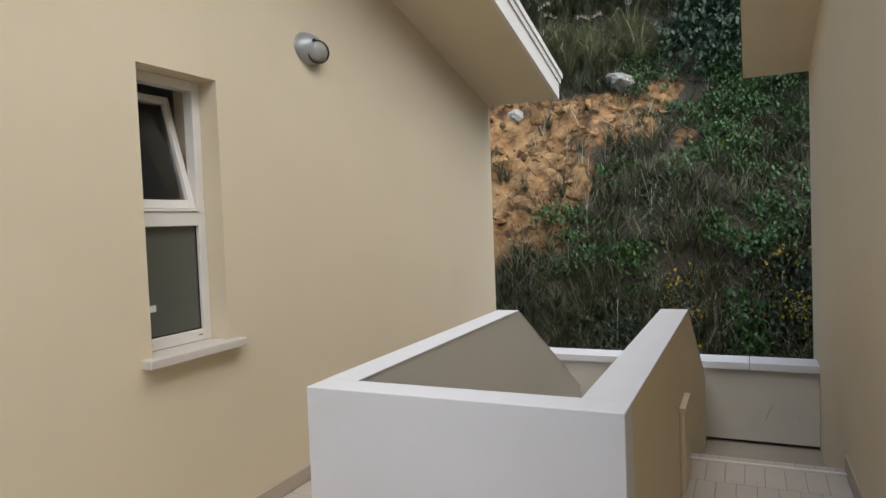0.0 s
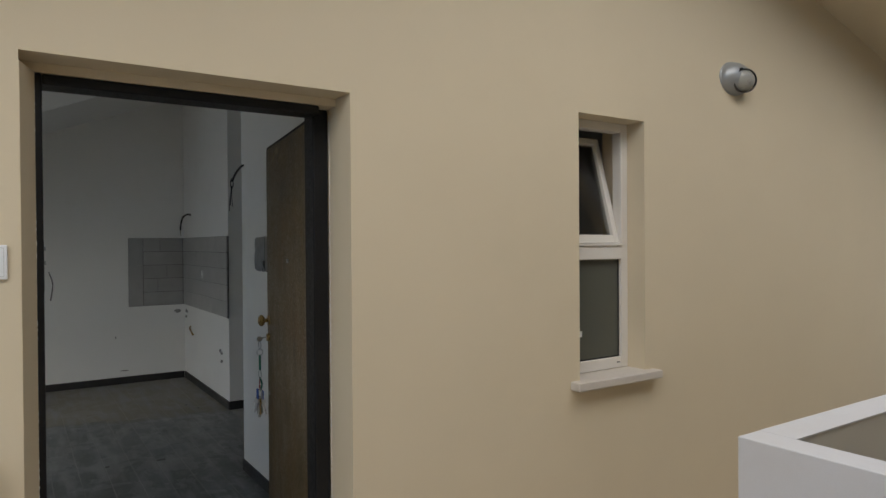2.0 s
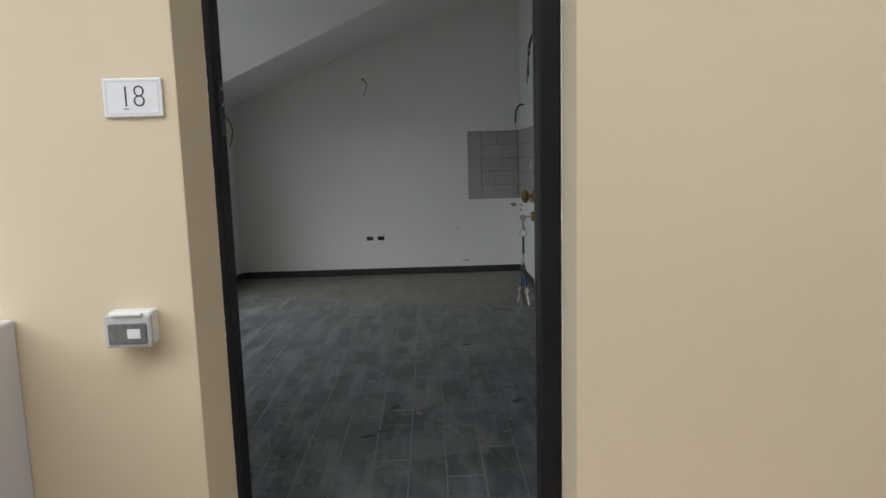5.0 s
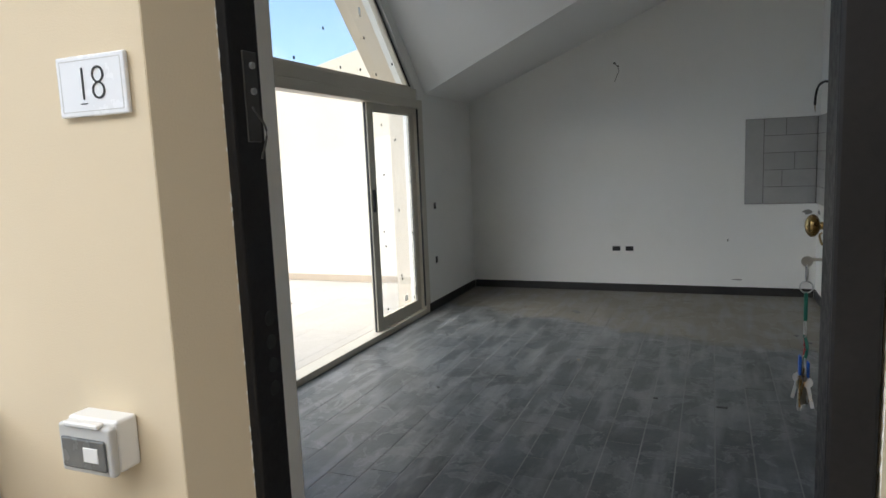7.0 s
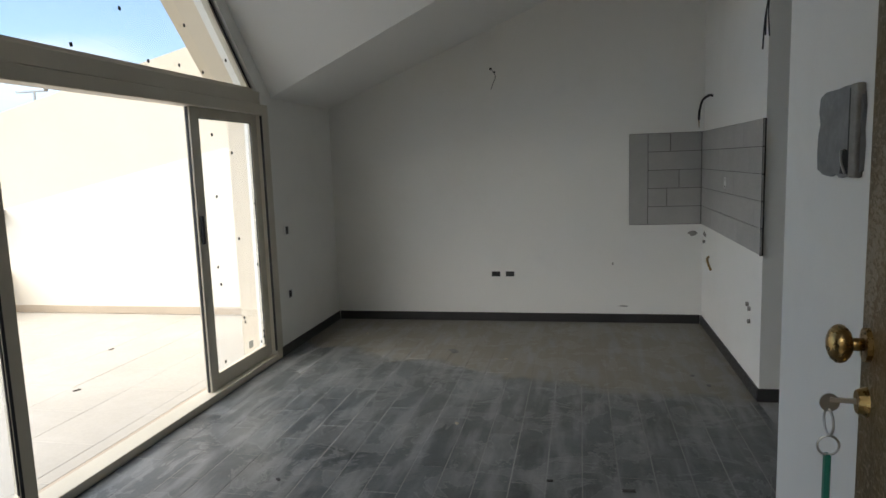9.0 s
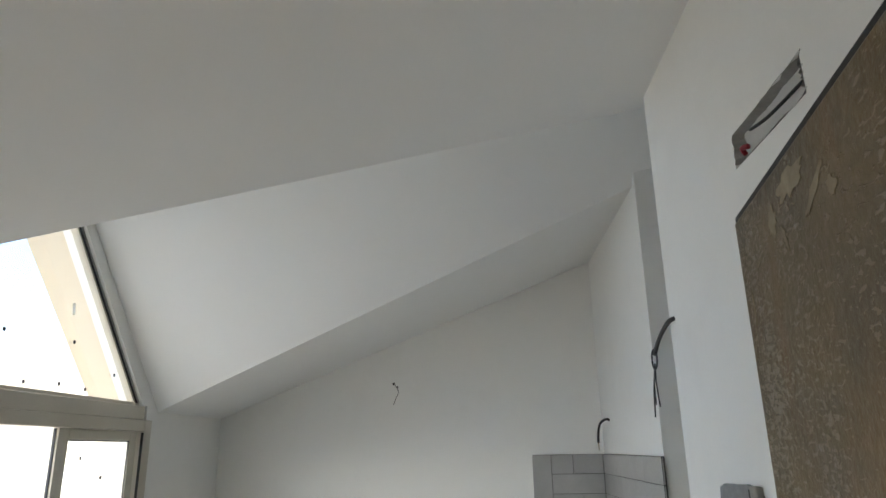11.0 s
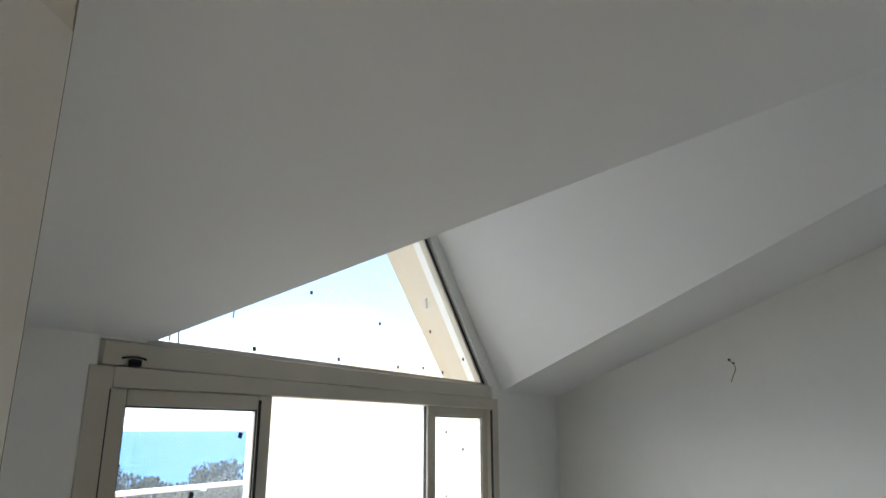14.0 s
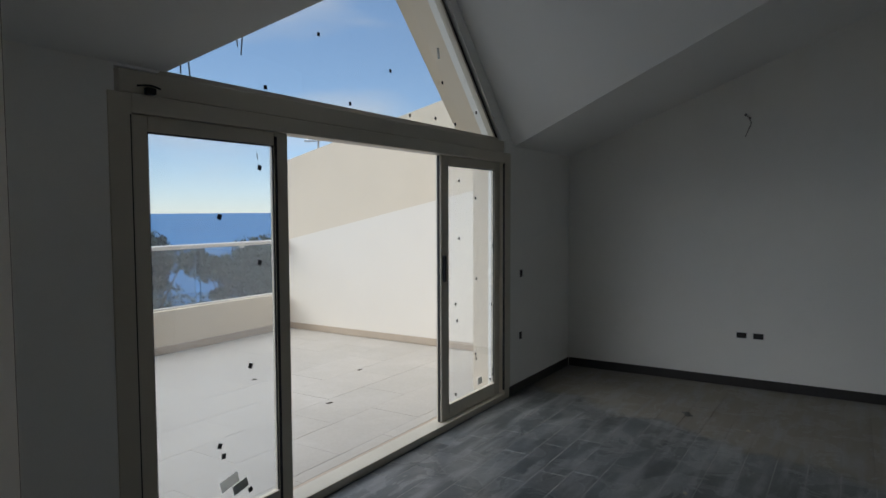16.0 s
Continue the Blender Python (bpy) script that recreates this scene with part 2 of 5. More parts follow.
def flecked(m, fleck):
    """Scatter pale torn flecks in drifts over a material, as left by a peeled film."""
    nt = m.node_tree
    N, L = nt.nodes, nt.links
    b = N["Principled BSDF"]
    tc = N.new("ShaderNodeTexCoord")

    def grain(scale, stretch, detail, turn=0.0, bend=0.0):
        mp, n = N.new("ShaderNodeMapping"), N.new("ShaderNodeTexNoise")
        mp.inputs["Scale"].default_value = stretch
        mp.inputs["Rotation"].default_value = (0, turn, 0)
        n.inputs["Scale"].default_value, n.inputs["Detail"].default_value, n.inputs["Distortion"].default_value = scale, detail, bend
        L.new(tc.outputs["Object"], mp.inputs["Vector"])
        L.new(mp.outputs[0], n.inputs["Vector"])
        return n.outputs["Fac"]

    def math_node(op, x, y, z=None):
        a = N.new("ShaderNodeMath")
        a.operation = op
        for s, v in zip(a.inputs, (x, y, z)):
            if isinstance(v, float):
                s.default_value = v
            elif v is not None:
                L.new(v, s)
        return a.outputs[0]

    def ramp(v, lo, hi, top):
        r = N.new("ShaderNodeMapRange")
        r.inputs["From Min"].default_value, r.inputs["From Max"].default_value, r.inputs["To Max"].default_value = lo, hi, top
        L.new(v, r.inputs["Value"])
        return r.outputs["Result"]

    sep = N.new("ShaderNodeSeparateXYZ")
    L.new(tc.outputs["Object"], sep.inputs[0])
    drift = grain(3.0, (2.2, 1.0, 0.9), 3.0)
    low = ramp(sep.outputs["Z"], 2.08, 1.72, 0.10)
    level = math_node("ADD", math_node("MULTIPLY_ADD", drift, 0.7, -0.35), low)
    fine = math_node("ADD", grain(72.0, (0.8, 1.0, 2.0), 2.0, 0.3, 0.6), level)
    torn = ramp(fine, 0.63, 0.69, 0.8)
    rust = ramp(grain(4.5, (2.5, 1.0, 0.5), 3.0), 0.50, 0.66, 0.8)
    old = b.inputs["Base Color"].links[0].from_socket
    for fac, colour in ((rust, (0.15, 0.075, 0.016)), (torn, fleck)):
        x = N.new("ShaderNodeMix")
        x.data_type = "RGBA"
        L.new(fac, x.inputs["Factor"])
        L.new(old, x.inputs["A"])
        x.inputs["B"].default_value = rgb(colour)
        old = x.outputs["Result"]
    L.new(old, b.inputs["Base Color"])
    bump = N.new("ShaderNodeBump")
    bump.inputs["Strength"].default_value, bump.inputs["Distance"].default_value = 0.7, 0.004
    L.new(torn, bump.inputs["Height"])
    under = b.inputs["Normal"].links[0].from_socket
    L.new(under, bump.inputs["Normal"])
    L.new(bump.outputs[0], b.inputs["Normal"])
    return m


DOOR_SKIN = flecked(material("brown_door_skin", (0.115, 0.074, 0.022), 0.42, var=0.35, big=6, small=60, bump=0.25, bump_scale=90, tint=(0.11, 0.072, 0.03), stain=0.6), (0.25, 0.205, 0.14))
BRASS = material("aged_brass", (0.42, 0.29, 0.12), 0.3, metal=1.0, var=0.2, big=20, small=120)
STEEL = material("steel", (0.55, 0.55, 0.54), 0.35, metal=1.0, var=0.03, big=20, small=40)
GREY_TILE = material("grey_wall_tile", (0.39, 0.385, 0.37), 0.45, var=0.08, big=5, small=60, bump=0.06, per_object=0.07)
TILE_ADHESIVE = material("tile_adhesive", (0.13, 0.126, 0.12), 0.9, var=0.2)
PANE_LABEL = material("frosted_label", (0.75, 0.75, 0.72), 0.5, var=0.05)
PANE_LABEL.node_tree.nodes["Principled BSDF"].inputs["Transmission Weight"].default_value = 0.75
TERR_GROUT = material("terrace_grout", (0.37, 0.34, 0.29), 0.9, var=0.08)
PLASTIC_GREY = material("grey_plastic", (0.55, 0.55, 0.53), 0.4, var=0.05)
COVER_GREY = material("dull_grey_cover", (0.22, 0.225, 0.23), 0.6, var=0.2, big=14, small=50)
PLASTIC_WHITE = material("white_plastic", (0.78, 0.78, 0.76), 0.4, var=0.03)
SMOKED = material("smoked_window", (0.16, 0.16, 0.15), 0.25, var=0.2, big=8)
CERAMIC = material("white_ceramic", (0.80, 0.81, 0.82), 0.25, var=0.03)
INK = material("black_ink", (0.02, 0.02, 0.02), 0.6, var=0.1)
LAMP_METAL = material("grey_lamp_metal", (0.36, 0.37, 0.37), 0.4, metal=0.4, var=0.1, big=8)
LAMP_GLASS = material("lamp_diffuser", (0.36, 0.35, 0.31), 0.3, var=0.15, big=10)
STONE_SILL = material("sill_stone", (0.62, 0.56, 0.49), 0.5, var=0.06, big=5, small=90, bump=0.05)
COPPER = material("cable_sheath", (0.012, 0.012, 0.012), 0.55, var=0.2)
CEMENT = material("rough_cement", (0.30, 0.29, 0.27), 0.9, var=0.25, big=10, small=70, bump=0.5, bump_scale=60)
GLASS = glass_material("clear_glass")
DUSTY_GLASS = glass_material("dusty_glass", dust=0.05)
RAIL_GLASS = glass_material("rail_glass", (0.78, 0.84, 0.86), 0.03)
DARK_GLASS = glass_material("tinted_glass", (0.45, 0.47, 0.47))
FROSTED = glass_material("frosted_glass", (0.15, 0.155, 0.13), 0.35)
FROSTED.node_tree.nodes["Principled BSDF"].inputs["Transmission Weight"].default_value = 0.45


# ---- mesh helpers ----
def part(name, bm, mat, parent=None, label="", smooth=False):
    """Link a bmesh as one mesh object, under its thing if it has one."""
    me = bpy.data.meshes.new(name)
    bmesh.ops.recalc_face_normals(bm, faces=bm.faces)
    bm.to_mesh(me)
    bm.free()
    for p in me.polygons:
        p.use_smooth = smooth
    for one in (mat if isinstance(mat, (list, tuple)) else [mat]):
        me.materials.append(one)
    ob = new(name, me)
    if parent is not None:
        ob.parent = parent
    if label:
        ob["label"] = label
    return ob


def thing(name, at=(0, 0, 0), label="", category="", group="", kind="", turn=0.0):
    ob = new(name)
    ob.empty_display_size = 0.1
    ob.matrix_basis = pose(at[0], at[1], at[2], 0, 0, turn)
    return tagged(ob, label, category, group, kind)


def box(x0, x1, y0, y1, z0, z1, bevel=0.0, seg=2, bm=None):
    own = bm is None
    bm = bm or bmesh.new()
    r = bmesh.ops.create_cube(bm, size=1.0, matrix=Matrix.LocRotScale(((x0 + x1) / 2, (y0 + y1) / 2, (z0 + z1) / 2), None, (abs(x1 - x0), abs(y1 - y0), abs(z1 - z0))))
    if bevel:
        es = list({e for v in r["verts"] for e in v.link_edges})
        bmesh.ops.bevel(bm, geom=es, offset=bevel, segments=seg, affect="EDGES", profile=0.5)
    return bm


def cyl(p, q, r0, r1=None, seg=16, bm=None, caps=True):
    bm = bm or bmesh.new()
    p, q = Vector(p), Vector(q)
    m = Matrix.Translation((p + q) / 2) @ (q - p).to_track_quat("Z", "Y").to_matrix().to_4x4()
    bmesh.ops.create_cone(bm, cap_ends=caps, segments=seg, radius1=r0, radius2=r0 if r1 is None else r1, depth=(q - p).length, matrix=m)
    return bm


def ball(p, r, scale=(1, 1, 1), u=16, v=10, bm=None):
    bm = bm or bmesh.new()
    bmesh.ops.create_uvsphere(bm, u_segments=u, v_segments=v, radius=r, matrix=Matrix.Translation(p) @ Matrix.Diagonal((*scale, 1)))
    return bm


def plate(outline, holes, place, depth, bm=None):
    """A flat sheet with holes, given as loops of (u, v), placed by place(u, v) and thickened along depth."""
    bm = bm or bmesh.new()
    edges = []
    for loop in [outline] + list(holes):
        vs = [bm.verts.new(place(u, v)) for u, v in loop]
        edges += [bm.edges.new((vs[i], vs[(i + 1) % len(vs)])) for i in range(len(vs))]
    bmesh.ops.triangle_fill(bm, edges=edges, use_beauty=True)
    faces = list(bm.faces)
    ext = bmesh.ops.extrude_face_region(bm, geom=faces)
    bmesh.ops.translate(bm, verts=[g for g in ext["geom"] if isinstance(g, bmesh.types.BMVert)], vec=Vector(depth))
    return bm


def rect(u0, u1, v0, v1):
    return [(u0, v0), (u1, v0), (u1, v1), (u0, v1)]


def slab(corners, depth, bm=None):
    """A sheet with the given corners (in one plane, in order), thickened by the vector depth."""
    bm = bm or bmesh.new()
    a = [bm.verts.new(c) for c in corners]
    b = [bm.verts.new(Vector(c) + Vector(depth)) for c in corners]
    n = len(a)
    bm.faces.new(a)
    bm.faces.new(b[::-1])
    for i in range(n):
        bm.faces.new((a[i], b[i], b[(i + 1) % n], a[(i + 1) % n]))
    return bm


def tube(points, radius, mat, name, parent=None, label="", res=6):
    """A bent wire through the points, as a mesh."""
    pts = [Vector(p) for p in points]
    fine = []
    for i in range(len(pts) - 1):
        p0, p1, p2, p3 = pts[max(i - 1, 0)], pts[i], pts[i + 1], pts[min(i + 2, len(pts) - 1)]
        for k in range(5):
            t = k / 5
            fine.append(0.5 * ((2 * p1) + (p2 - p0) * t + (2 * p0 - 5 * p1 + 4 * p2 - p3) * t * t + (3 * p1 - p0 - 3 * p2 + p3) * t ** 3))
    fine.append(pts[-1])
    bm = bmesh.new()
    rings = []
    for i, p in enumerate(fine):
        d = (fine[min(i + 1, len(fine) - 1)] - fine[max(i - 1, 0)]).normalized()
        q = d.to_track_quat("Z", "Y")
        rings.append([bm.verts.new(p + q @ Vector((radius * math.cos(2 * math.pi * k / res), radius * math.sin(2 * math.pi * k / res), 0))) for k in range(res)])
    for a, b in zip(rings, rings[1:]):
        for k in range(res):
            bm.faces.new((a[k], a[(k + 1) % res], b[(k + 1) % res], b[k]))
    bm.faces.new(rings[0][::-1])
    bm.faces.new(rings[-1])
    return part(name, bm, mat, parent, label, smooth=True)


def structure(ob, label):
    return tagged(ob, label, kind="structure")


# ---- the plan, in metres ----
XF, XFI, XM = -2.0, -2.36, -2.285               # front wall, outer and inner face
XB = -8.06                          # back wall of the room
YL = -1.165                         # wall with the glass door
YK = 2.185                          # kitchen wall
YN, XN = 1.80, -4.39                # short wall beside the door, and its end
XK = -6.15                          # end of the kitchen wall
DOOR = (0.46, 1.505, 2.15)          # door opening: y, y, head
WIN = (2.69, 3.155, 0.90, 2.20)     # bathroom window: y, y, z, z
RIDGE_Y, EAVE_Y = 2.7, 6.93
TERR_Z = -0.05                      # terrace floor, a little below the room


def za(y):                          # near ceiling
    return 2.08 + 0.315 * (y + 1.1)


def zd(y):                          # far ceiling
    return 2.045 + 0.40 * (y + 1.1)


def zb(x, y):                       # bright slope of the dormer
    return 2.041 + 1.0 * (x + 6.85) + 0.21 * (y + 1.11)


def xv1(y):
    return -3.71 - 0.265 * (y + 1.1)


def xv2(y):
    return -6.85 + (y + 1.11) * 0.19


def soffit(y):                      # underside of the roof over the front
    return 2.60 + 0.26 * (EAVE_Y - y) if y > RIDGE_Y else 2.60 + 0.26 * (EAVE_Y - RIDGE_Y) - 0.30 * (RIDGE_Y - y)


# ---- front wall ----
ol = [(-1.5, -0.3), (EAVE_Y, -0.3), (EAVE_Y, soffit(EAVE_Y) + 0.05), (RIDGE_Y, soffit(RIDGE_Y) + 0.05), (-1.5, soffit(-1.5) + 0.05)]
front = part("wall_front", plate(ol, [rect(DOOR[0], DOOR[1], -0.2, DOOR[2]), rect(*WIN)], lambda u, v: (XF, u, v), (XM - XF, 0, 0)), [CREAM])
structure(front, "cream rendered front wall with door and narrow window openings")
lining = part("wall_lining", plate([(-1.165, 0), (YN, 0), (YN, za(YN) + 0.02), (-1.165, za(-1.165) + 0.02)], [rect(0.44, DOOR[1] + 0.053, 0.0, 2.42)], lambda u, v: (XM, u, v), (XFI - XM, 0, 0)), WHITE_WALL)
structure(lining, "white painted plaster on the inside of the front wall")

# ---- roof over the front ----
for nm, y0, y1 in (("roof_north", RIDGE_Y, EAVE_Y), ("roof_south", -1.9, RIDGE_Y)):
    bm = slab([(-1.31, y0, soffit(y0 + 0.001)), (-1.31, y1, soffit(y1)), (XFI + 0.1, y1, soffit(y1)), (XFI + 0.1, y0, soffit(y0 + 0.001))], (0, 0, 0.22))
    structure(part(nm, bm, CREAM), "cream soffit and slab of the overhanging roof verge")
for i, (dx, z0, z1) in enumerate(((0.0, -0.005, 0.15), (0.014, 0.15, 0.205), (0.028, 0.205, 0.26))):
    y0, y1 = RIDGE_Y, EAVE_Y + 0.01 + 0.02 * i
    bm = slab([(-1.31 + dx, y0, soffit(y0 + 0.001) + z0), (-1.31 + dx, y1, soffit(y1) + z0), (-1.31 + dx, y1, soffit(y1) + z1 - 0.006), (-1.31 + dx, y0, soffit(y0 + 0.001) + z1 - 0.006)], (0.03, 0, 0))
    structure(part("trim_verge_%d" % (i + 1), bm, WHITE_ALU), "white stepped metal verge trim along the roof edge")

# ---- inside walls ----
def white_wall(name, bm, label):
    return structure(part(name, bm, WHITE_WALL), label)


white_wall("wall_back", plate([(YL - 0.02, -0.1), (YK + 0.02, -0.1), (YK + 0.02, zd(YK) + 0.05), (YL - 0.02, zd(YL) + 0.02)], [], lambda u, v: (XB, u, v), (-0.3, 0, 0)), "white painted back wall with rough sockets")
white_wall("wall_kitchen", plate([(XB, -0.1), (XK, -0.1), (XK, zb(XK, YK) + 0.05), (-6.35, zd(YK) + 0.1), (XB, zd(YK) + 0.05)], [], lambda u, v: (u, YK, v), (0, 0.3, 0)), "white painted kitchen wall with tiled splashback")
white_wall("wall_entry", plate([(XFI, -0.1), (XN, -0.1), (XN, za(YN) + 0.9), (XFI, za(YN) + 0.03)], [rect(-3.675, -3.305, 2.385, 2.475)], lambda u, v: (u, YN, v), (0, 0.14, 0)), "white painted short wall beside the entrance door")
white_wall("wall_passage", box(XK - 0.2, XN + 0.3, 3.6, 3.75, -0.1, 5.3), "white wall closing the passage")
white_wall("wall_passage_side", box(XN, XN + 0.12, YN + 0.15, 3.6, -0.1, 5.3), "white side wall of the passage")
white_wall("wall_passage_return", box(XK - 0.15, XK, YK + 0.3, 3.6, -0.1, 5.3), "white side wall of the passage")

# wall with the glass door and the gable window
GX0, GX1 = -3.475, -6.70             # opening of the glass door
RX = -5.22                          # ridge of the dormer
gable = [(GX0, -0.06), (GX1, -0.06), (GX1, 2.05), (-6.64, 2.05), (RX, zb(RX, YL) - 0.08), (-3.66, 2.05), (GX0, 2.05)]
lw = [(XFI, -0.1), (XB, -0.1), (XB, zd(YL) + 0.02), (xv2(YL), zd(YL) + 0.02), (RX, zb(RX, YL) + 0.25), (xv1(YL) + 0.02, za(YL) + 0.25), (XFI, za(YL) + 0.02)]
white_wall("wall_terrace", plate(lw, [gable], lambda u, v: (u, YL, v), (0, -0.16, 0)), "white painted wall round the glass door")
gshift = [(u + (0.002 if u > RX else -0.002), v) for u, v in gable]
structure(part("wall_terrace_outside", plate([(XF, -0.1), (XB - 0.3, -0.1), (XB - 0.3, 2.3), (-6.9, 2.25), (RX, zb(RX, YL) + 0.3), (-3.4, 2.25), (XF, 2.3)], [gshift], lambda u, v: (u, YL - 0.16, v), (0, -0.14, 0)), PALE), "cream rendered outer face of the terrace wall")

# ---- ceilings ----
TOP = 3.62
bm = slab([(XFI, YL, za(YL)), (XFI, TOP, za(TOP)), (xv1(TOP), TOP, za(TOP)), (xv1(YL), YL, za(YL))], (0, 0, 0.12))
structure(part("ceiling_near", bm, CEIL_PAINT), "white sloping plaster ceiling")
bm = slab([(xv2(YL), YL, zd(YL)), (xv2(TOP), TOP, zd(TOP)), (XB, TOP, zd(TOP)), (XB, YL, zd(YL))], (0, 0, 0.12))
structure(part("ceiling_far", bm, CEIL_PAINT), "white sloping plaster ceiling over the kitchen end")
bm = slab([(xv2(YL), YL, zb(xv2(YL), YL)), (RX, YL, zb(RX, YL)), (RX, TOP, zb(RX, TOP)), (xv2(TOP), TOP, zb(xv2(TOP), TOP))], (0, 0, 0.12))
structure(part("ceiling_dormer_far", bm, CEIL_PAINT), "white dormer ceiling slope")
bm = bmesh.new()
c = [(xv1(YL), YL, za(YL)), (RX, YL, zb(RX, YL)), (RX, TOP, zb(RX, TOP)), (xv1(TOP), TOP, za(TOP))]
d = [Vector(p) + Vector((0, 0, 0.12)) for p in c]
va, vb = [bm.verts.new(p) for p in c], [bm.verts.new(p) for p in d]
for tri in ((0, 1, 2), (0, 2, 3)):
    bm.faces.new([va[i] for i in tri])
    bm.faces.new([vb[i] for i in tri][::-1])
for i in range(4):
    bm.faces.new((va[i], vb[i], vb[(i + 1) % 4], va[(i + 1) % 4]))
structure(part("ceiling_dormer_near", bm, CEIL_PAINT), "white dormer ceiling slope")
# dormer eaves outside
ya, yb = YL - 0.30, YL - 0.42
structure(part("roof_dormer_far", slab([(-6.95, ya, zb(-6.95, ya)), (RX, ya, zb(RX, ya)), (RX, yb, zb(RX, yb)), (-6.95, yb, zb(-6.95, yb))], (0, 0, 0.2)), PALE), "cream soffit of the dormer eaves")
structure(part("roof_dormer_near", slab([(-3.3, ya, za(YL) - 0.1), (RX, ya, zb(RX, ya)), (RX, yb, zb(RX, yb)), (-3.3, yb, za(YL) - 0.12)], (0, 0, 0.2)), PALE), "cream soffit of the dormer eaves")

# ---- floors ----
floor = structure(part("floor", box(XB, XFI, YL, 3.6, -0.12, -0.0012), GROUT), "dusty dark slate plank tiles")
structure(part("floor_doorway", box(XFI - 0.002, -2.21, DOOR[0] - 0.02, DOOR[1] + 0.053, -0.12, -0.0016), GROUT), "dusty dark slate plank tiles in the doorway")
threshold = structure(part("floor_threshold", box(-2.208, XF + 0.004, DOOR[0] + 0.001, DOOR[1] - 0.001, -0.1, 0.004, 0.002, 1), CEMENT), "bare cement threshold strip")
pave = structure(part("pavement", box(-2.6, 6.0, -6.0, 4.88, -0.3, -0.006), OUT_GROUT), "beige tiled outdoor landing")
low = structure(part("pavement_lower", box(-4.0, 6.0, 4.88, 7.4, -0.7, -0.42), OUT_GROUT), "lower concrete walkway behind the houses")
strip = structure(part("pavement_strip", box(-2.0, -1.165, 4.88, 6.9, -0.3, -0.006), OUT_GROUT), "beige tiled strip along the front wall")
terrace = structure(part("floor_terrace", box(-8.6, 1.0, -5.6, YL - 0.30, -0.3, TERR_Z - 0.006), TERR_GROUT), "pale tiled terrace floor")

# ---- skirting ----
def skirt(name, x0, x1, y0, y1, mat=SKIRT, h=0.08, label="dark tiled skirting board", z=0.0):
    return structure(part(name, box(x0, x1, y0, y1, z, z + h, 0.003, 1), mat), label)


skirt("baseboard_back", XB, XB + 0.012, YL + 0.013, YK - 0.013)
skirt("baseboard_kitchen", XB + 0.013, XK, YK - 0.012, YK)
skirt("baseboard_return", XK, XK + 0.012, YK - 0.012, 3.58)
skirt("baseboard_left", XB + 0.013, GX1 - 0.06, YL, YL + 0.012)
skirt("baseboard_left_near", GX0 + 0.06, XFI - 0.013, YL, YL + 0.012)
skirt("baseboard_entry", XN, XFI - 0.013, YN - 0.012, YN)
skirt("baseboard_front", XF, XF + 0.012, DOOR[1] + 0.02, EAVE_Y, OUT_SKIRT, 0.085, "beige tiled skirting along the front wall")
skirt("baseboard_front_left", XF, XF + 0.012, -0.34, DOOR[0] - 0.02, OUT_SKIRT, 0.085, "beige tiled skirting along the front wall")

# ---- glass door and gable window ----
def frame_bar(name, x0, x1, y0, y1, z0, z1, parent, mat=ALU):
    return part(name, box(x0, x1, y0, y1, z0, z1, 0.004, 2), mat, parent)


gd = structure(thing("window_1"), "beige aluminium sliding glass door, half open, with stickers on the panes")
yf0, yf1 = YL - 0.10, YL + 0.006    # depth of the fixed frame
frame_bar("frame_jamb", GX0 - 0.065, GX0 + 0.03, yf0, yf1, 0.0, 1.955, gd)
frame_bar("frame_jamb", GX1 - 0.08, GX1 + 0.02, yf0, yf1, 0.0, 1.955, gd)
frame_bar("frame_head", GX1 + 0.02, GX0 - 0.065, yf0, yf1, 1.882, 1.955, gd)
frame_bar("transom", GX1 + 0.021, GX0 - 0.02, yf0, yf1 - 0.008, 1.957, 2.046, gd)
frame_bar("frame_track", GX1 + 0.02, GX0 - 0.065, yf0 - 0.02, yf1, 0.0, 0.048, gd)
part("gasket", box(-3.536, -3.531, yf1 - 0.03, yf1 + 0.001, 0.08, 1.875), RUBBER, gd)
part("gasket", box(GX1 + 0.028, GX1 + 0.036, yf1 - 0.012, yf1 + 0.003, 0.08, 1.872), RUBBER, gd)


def sliding_panel(x0, x1, y, stile0, stile1, parent, label):
    """One sliding leaf between x0 > x1, at depth y."""
    p = part("sash", box(x0, x0 - stile0, y - 0.02, y + 0.02, 0.05, 1.880, 0.003, 1), ALU, parent, label)
    part("stile", box(x1 + stile1, x1, y - 0.02, y + 0.02, 0.05, 1.880, 0.003, 1), ALU, p)
    part("rail", box(x0 - stile0, x1 + stile1, y - 0.02, y + 0.02, 0.05, 0.15, 0.003, 1), ALU, p)
    part("rail", box(x0 - stile0, x1 + stile1, y - 0.02, y + 0.02, 1.818, 1.880, 0.003, 1), ALU, p)
    g = part("pane", box(x0 - stile0 + 0.004, x1 + stile1 - 0.004, y - 0.006, y + 0.006, 0.146, 1.822), DUSTY_GLASS, p)
    g.visible_shadow = False
    for a, b, c, d in ((x0 - stile0, x0 - stile0 - 0.006, 0.15, 1.818), (x1 + stile1 + 0.006, x1 + stile1, 0.15, 1.818)):
        part("gasket", box(a, b, y + 0.007, y + 0.014, c, d), RUBBER, p)
    part("gasket", box(x0 - stile0, x1 + stile1, y + 0.007, y + 0.014, 1.811, 1.818), RUBBER, p)
    return p


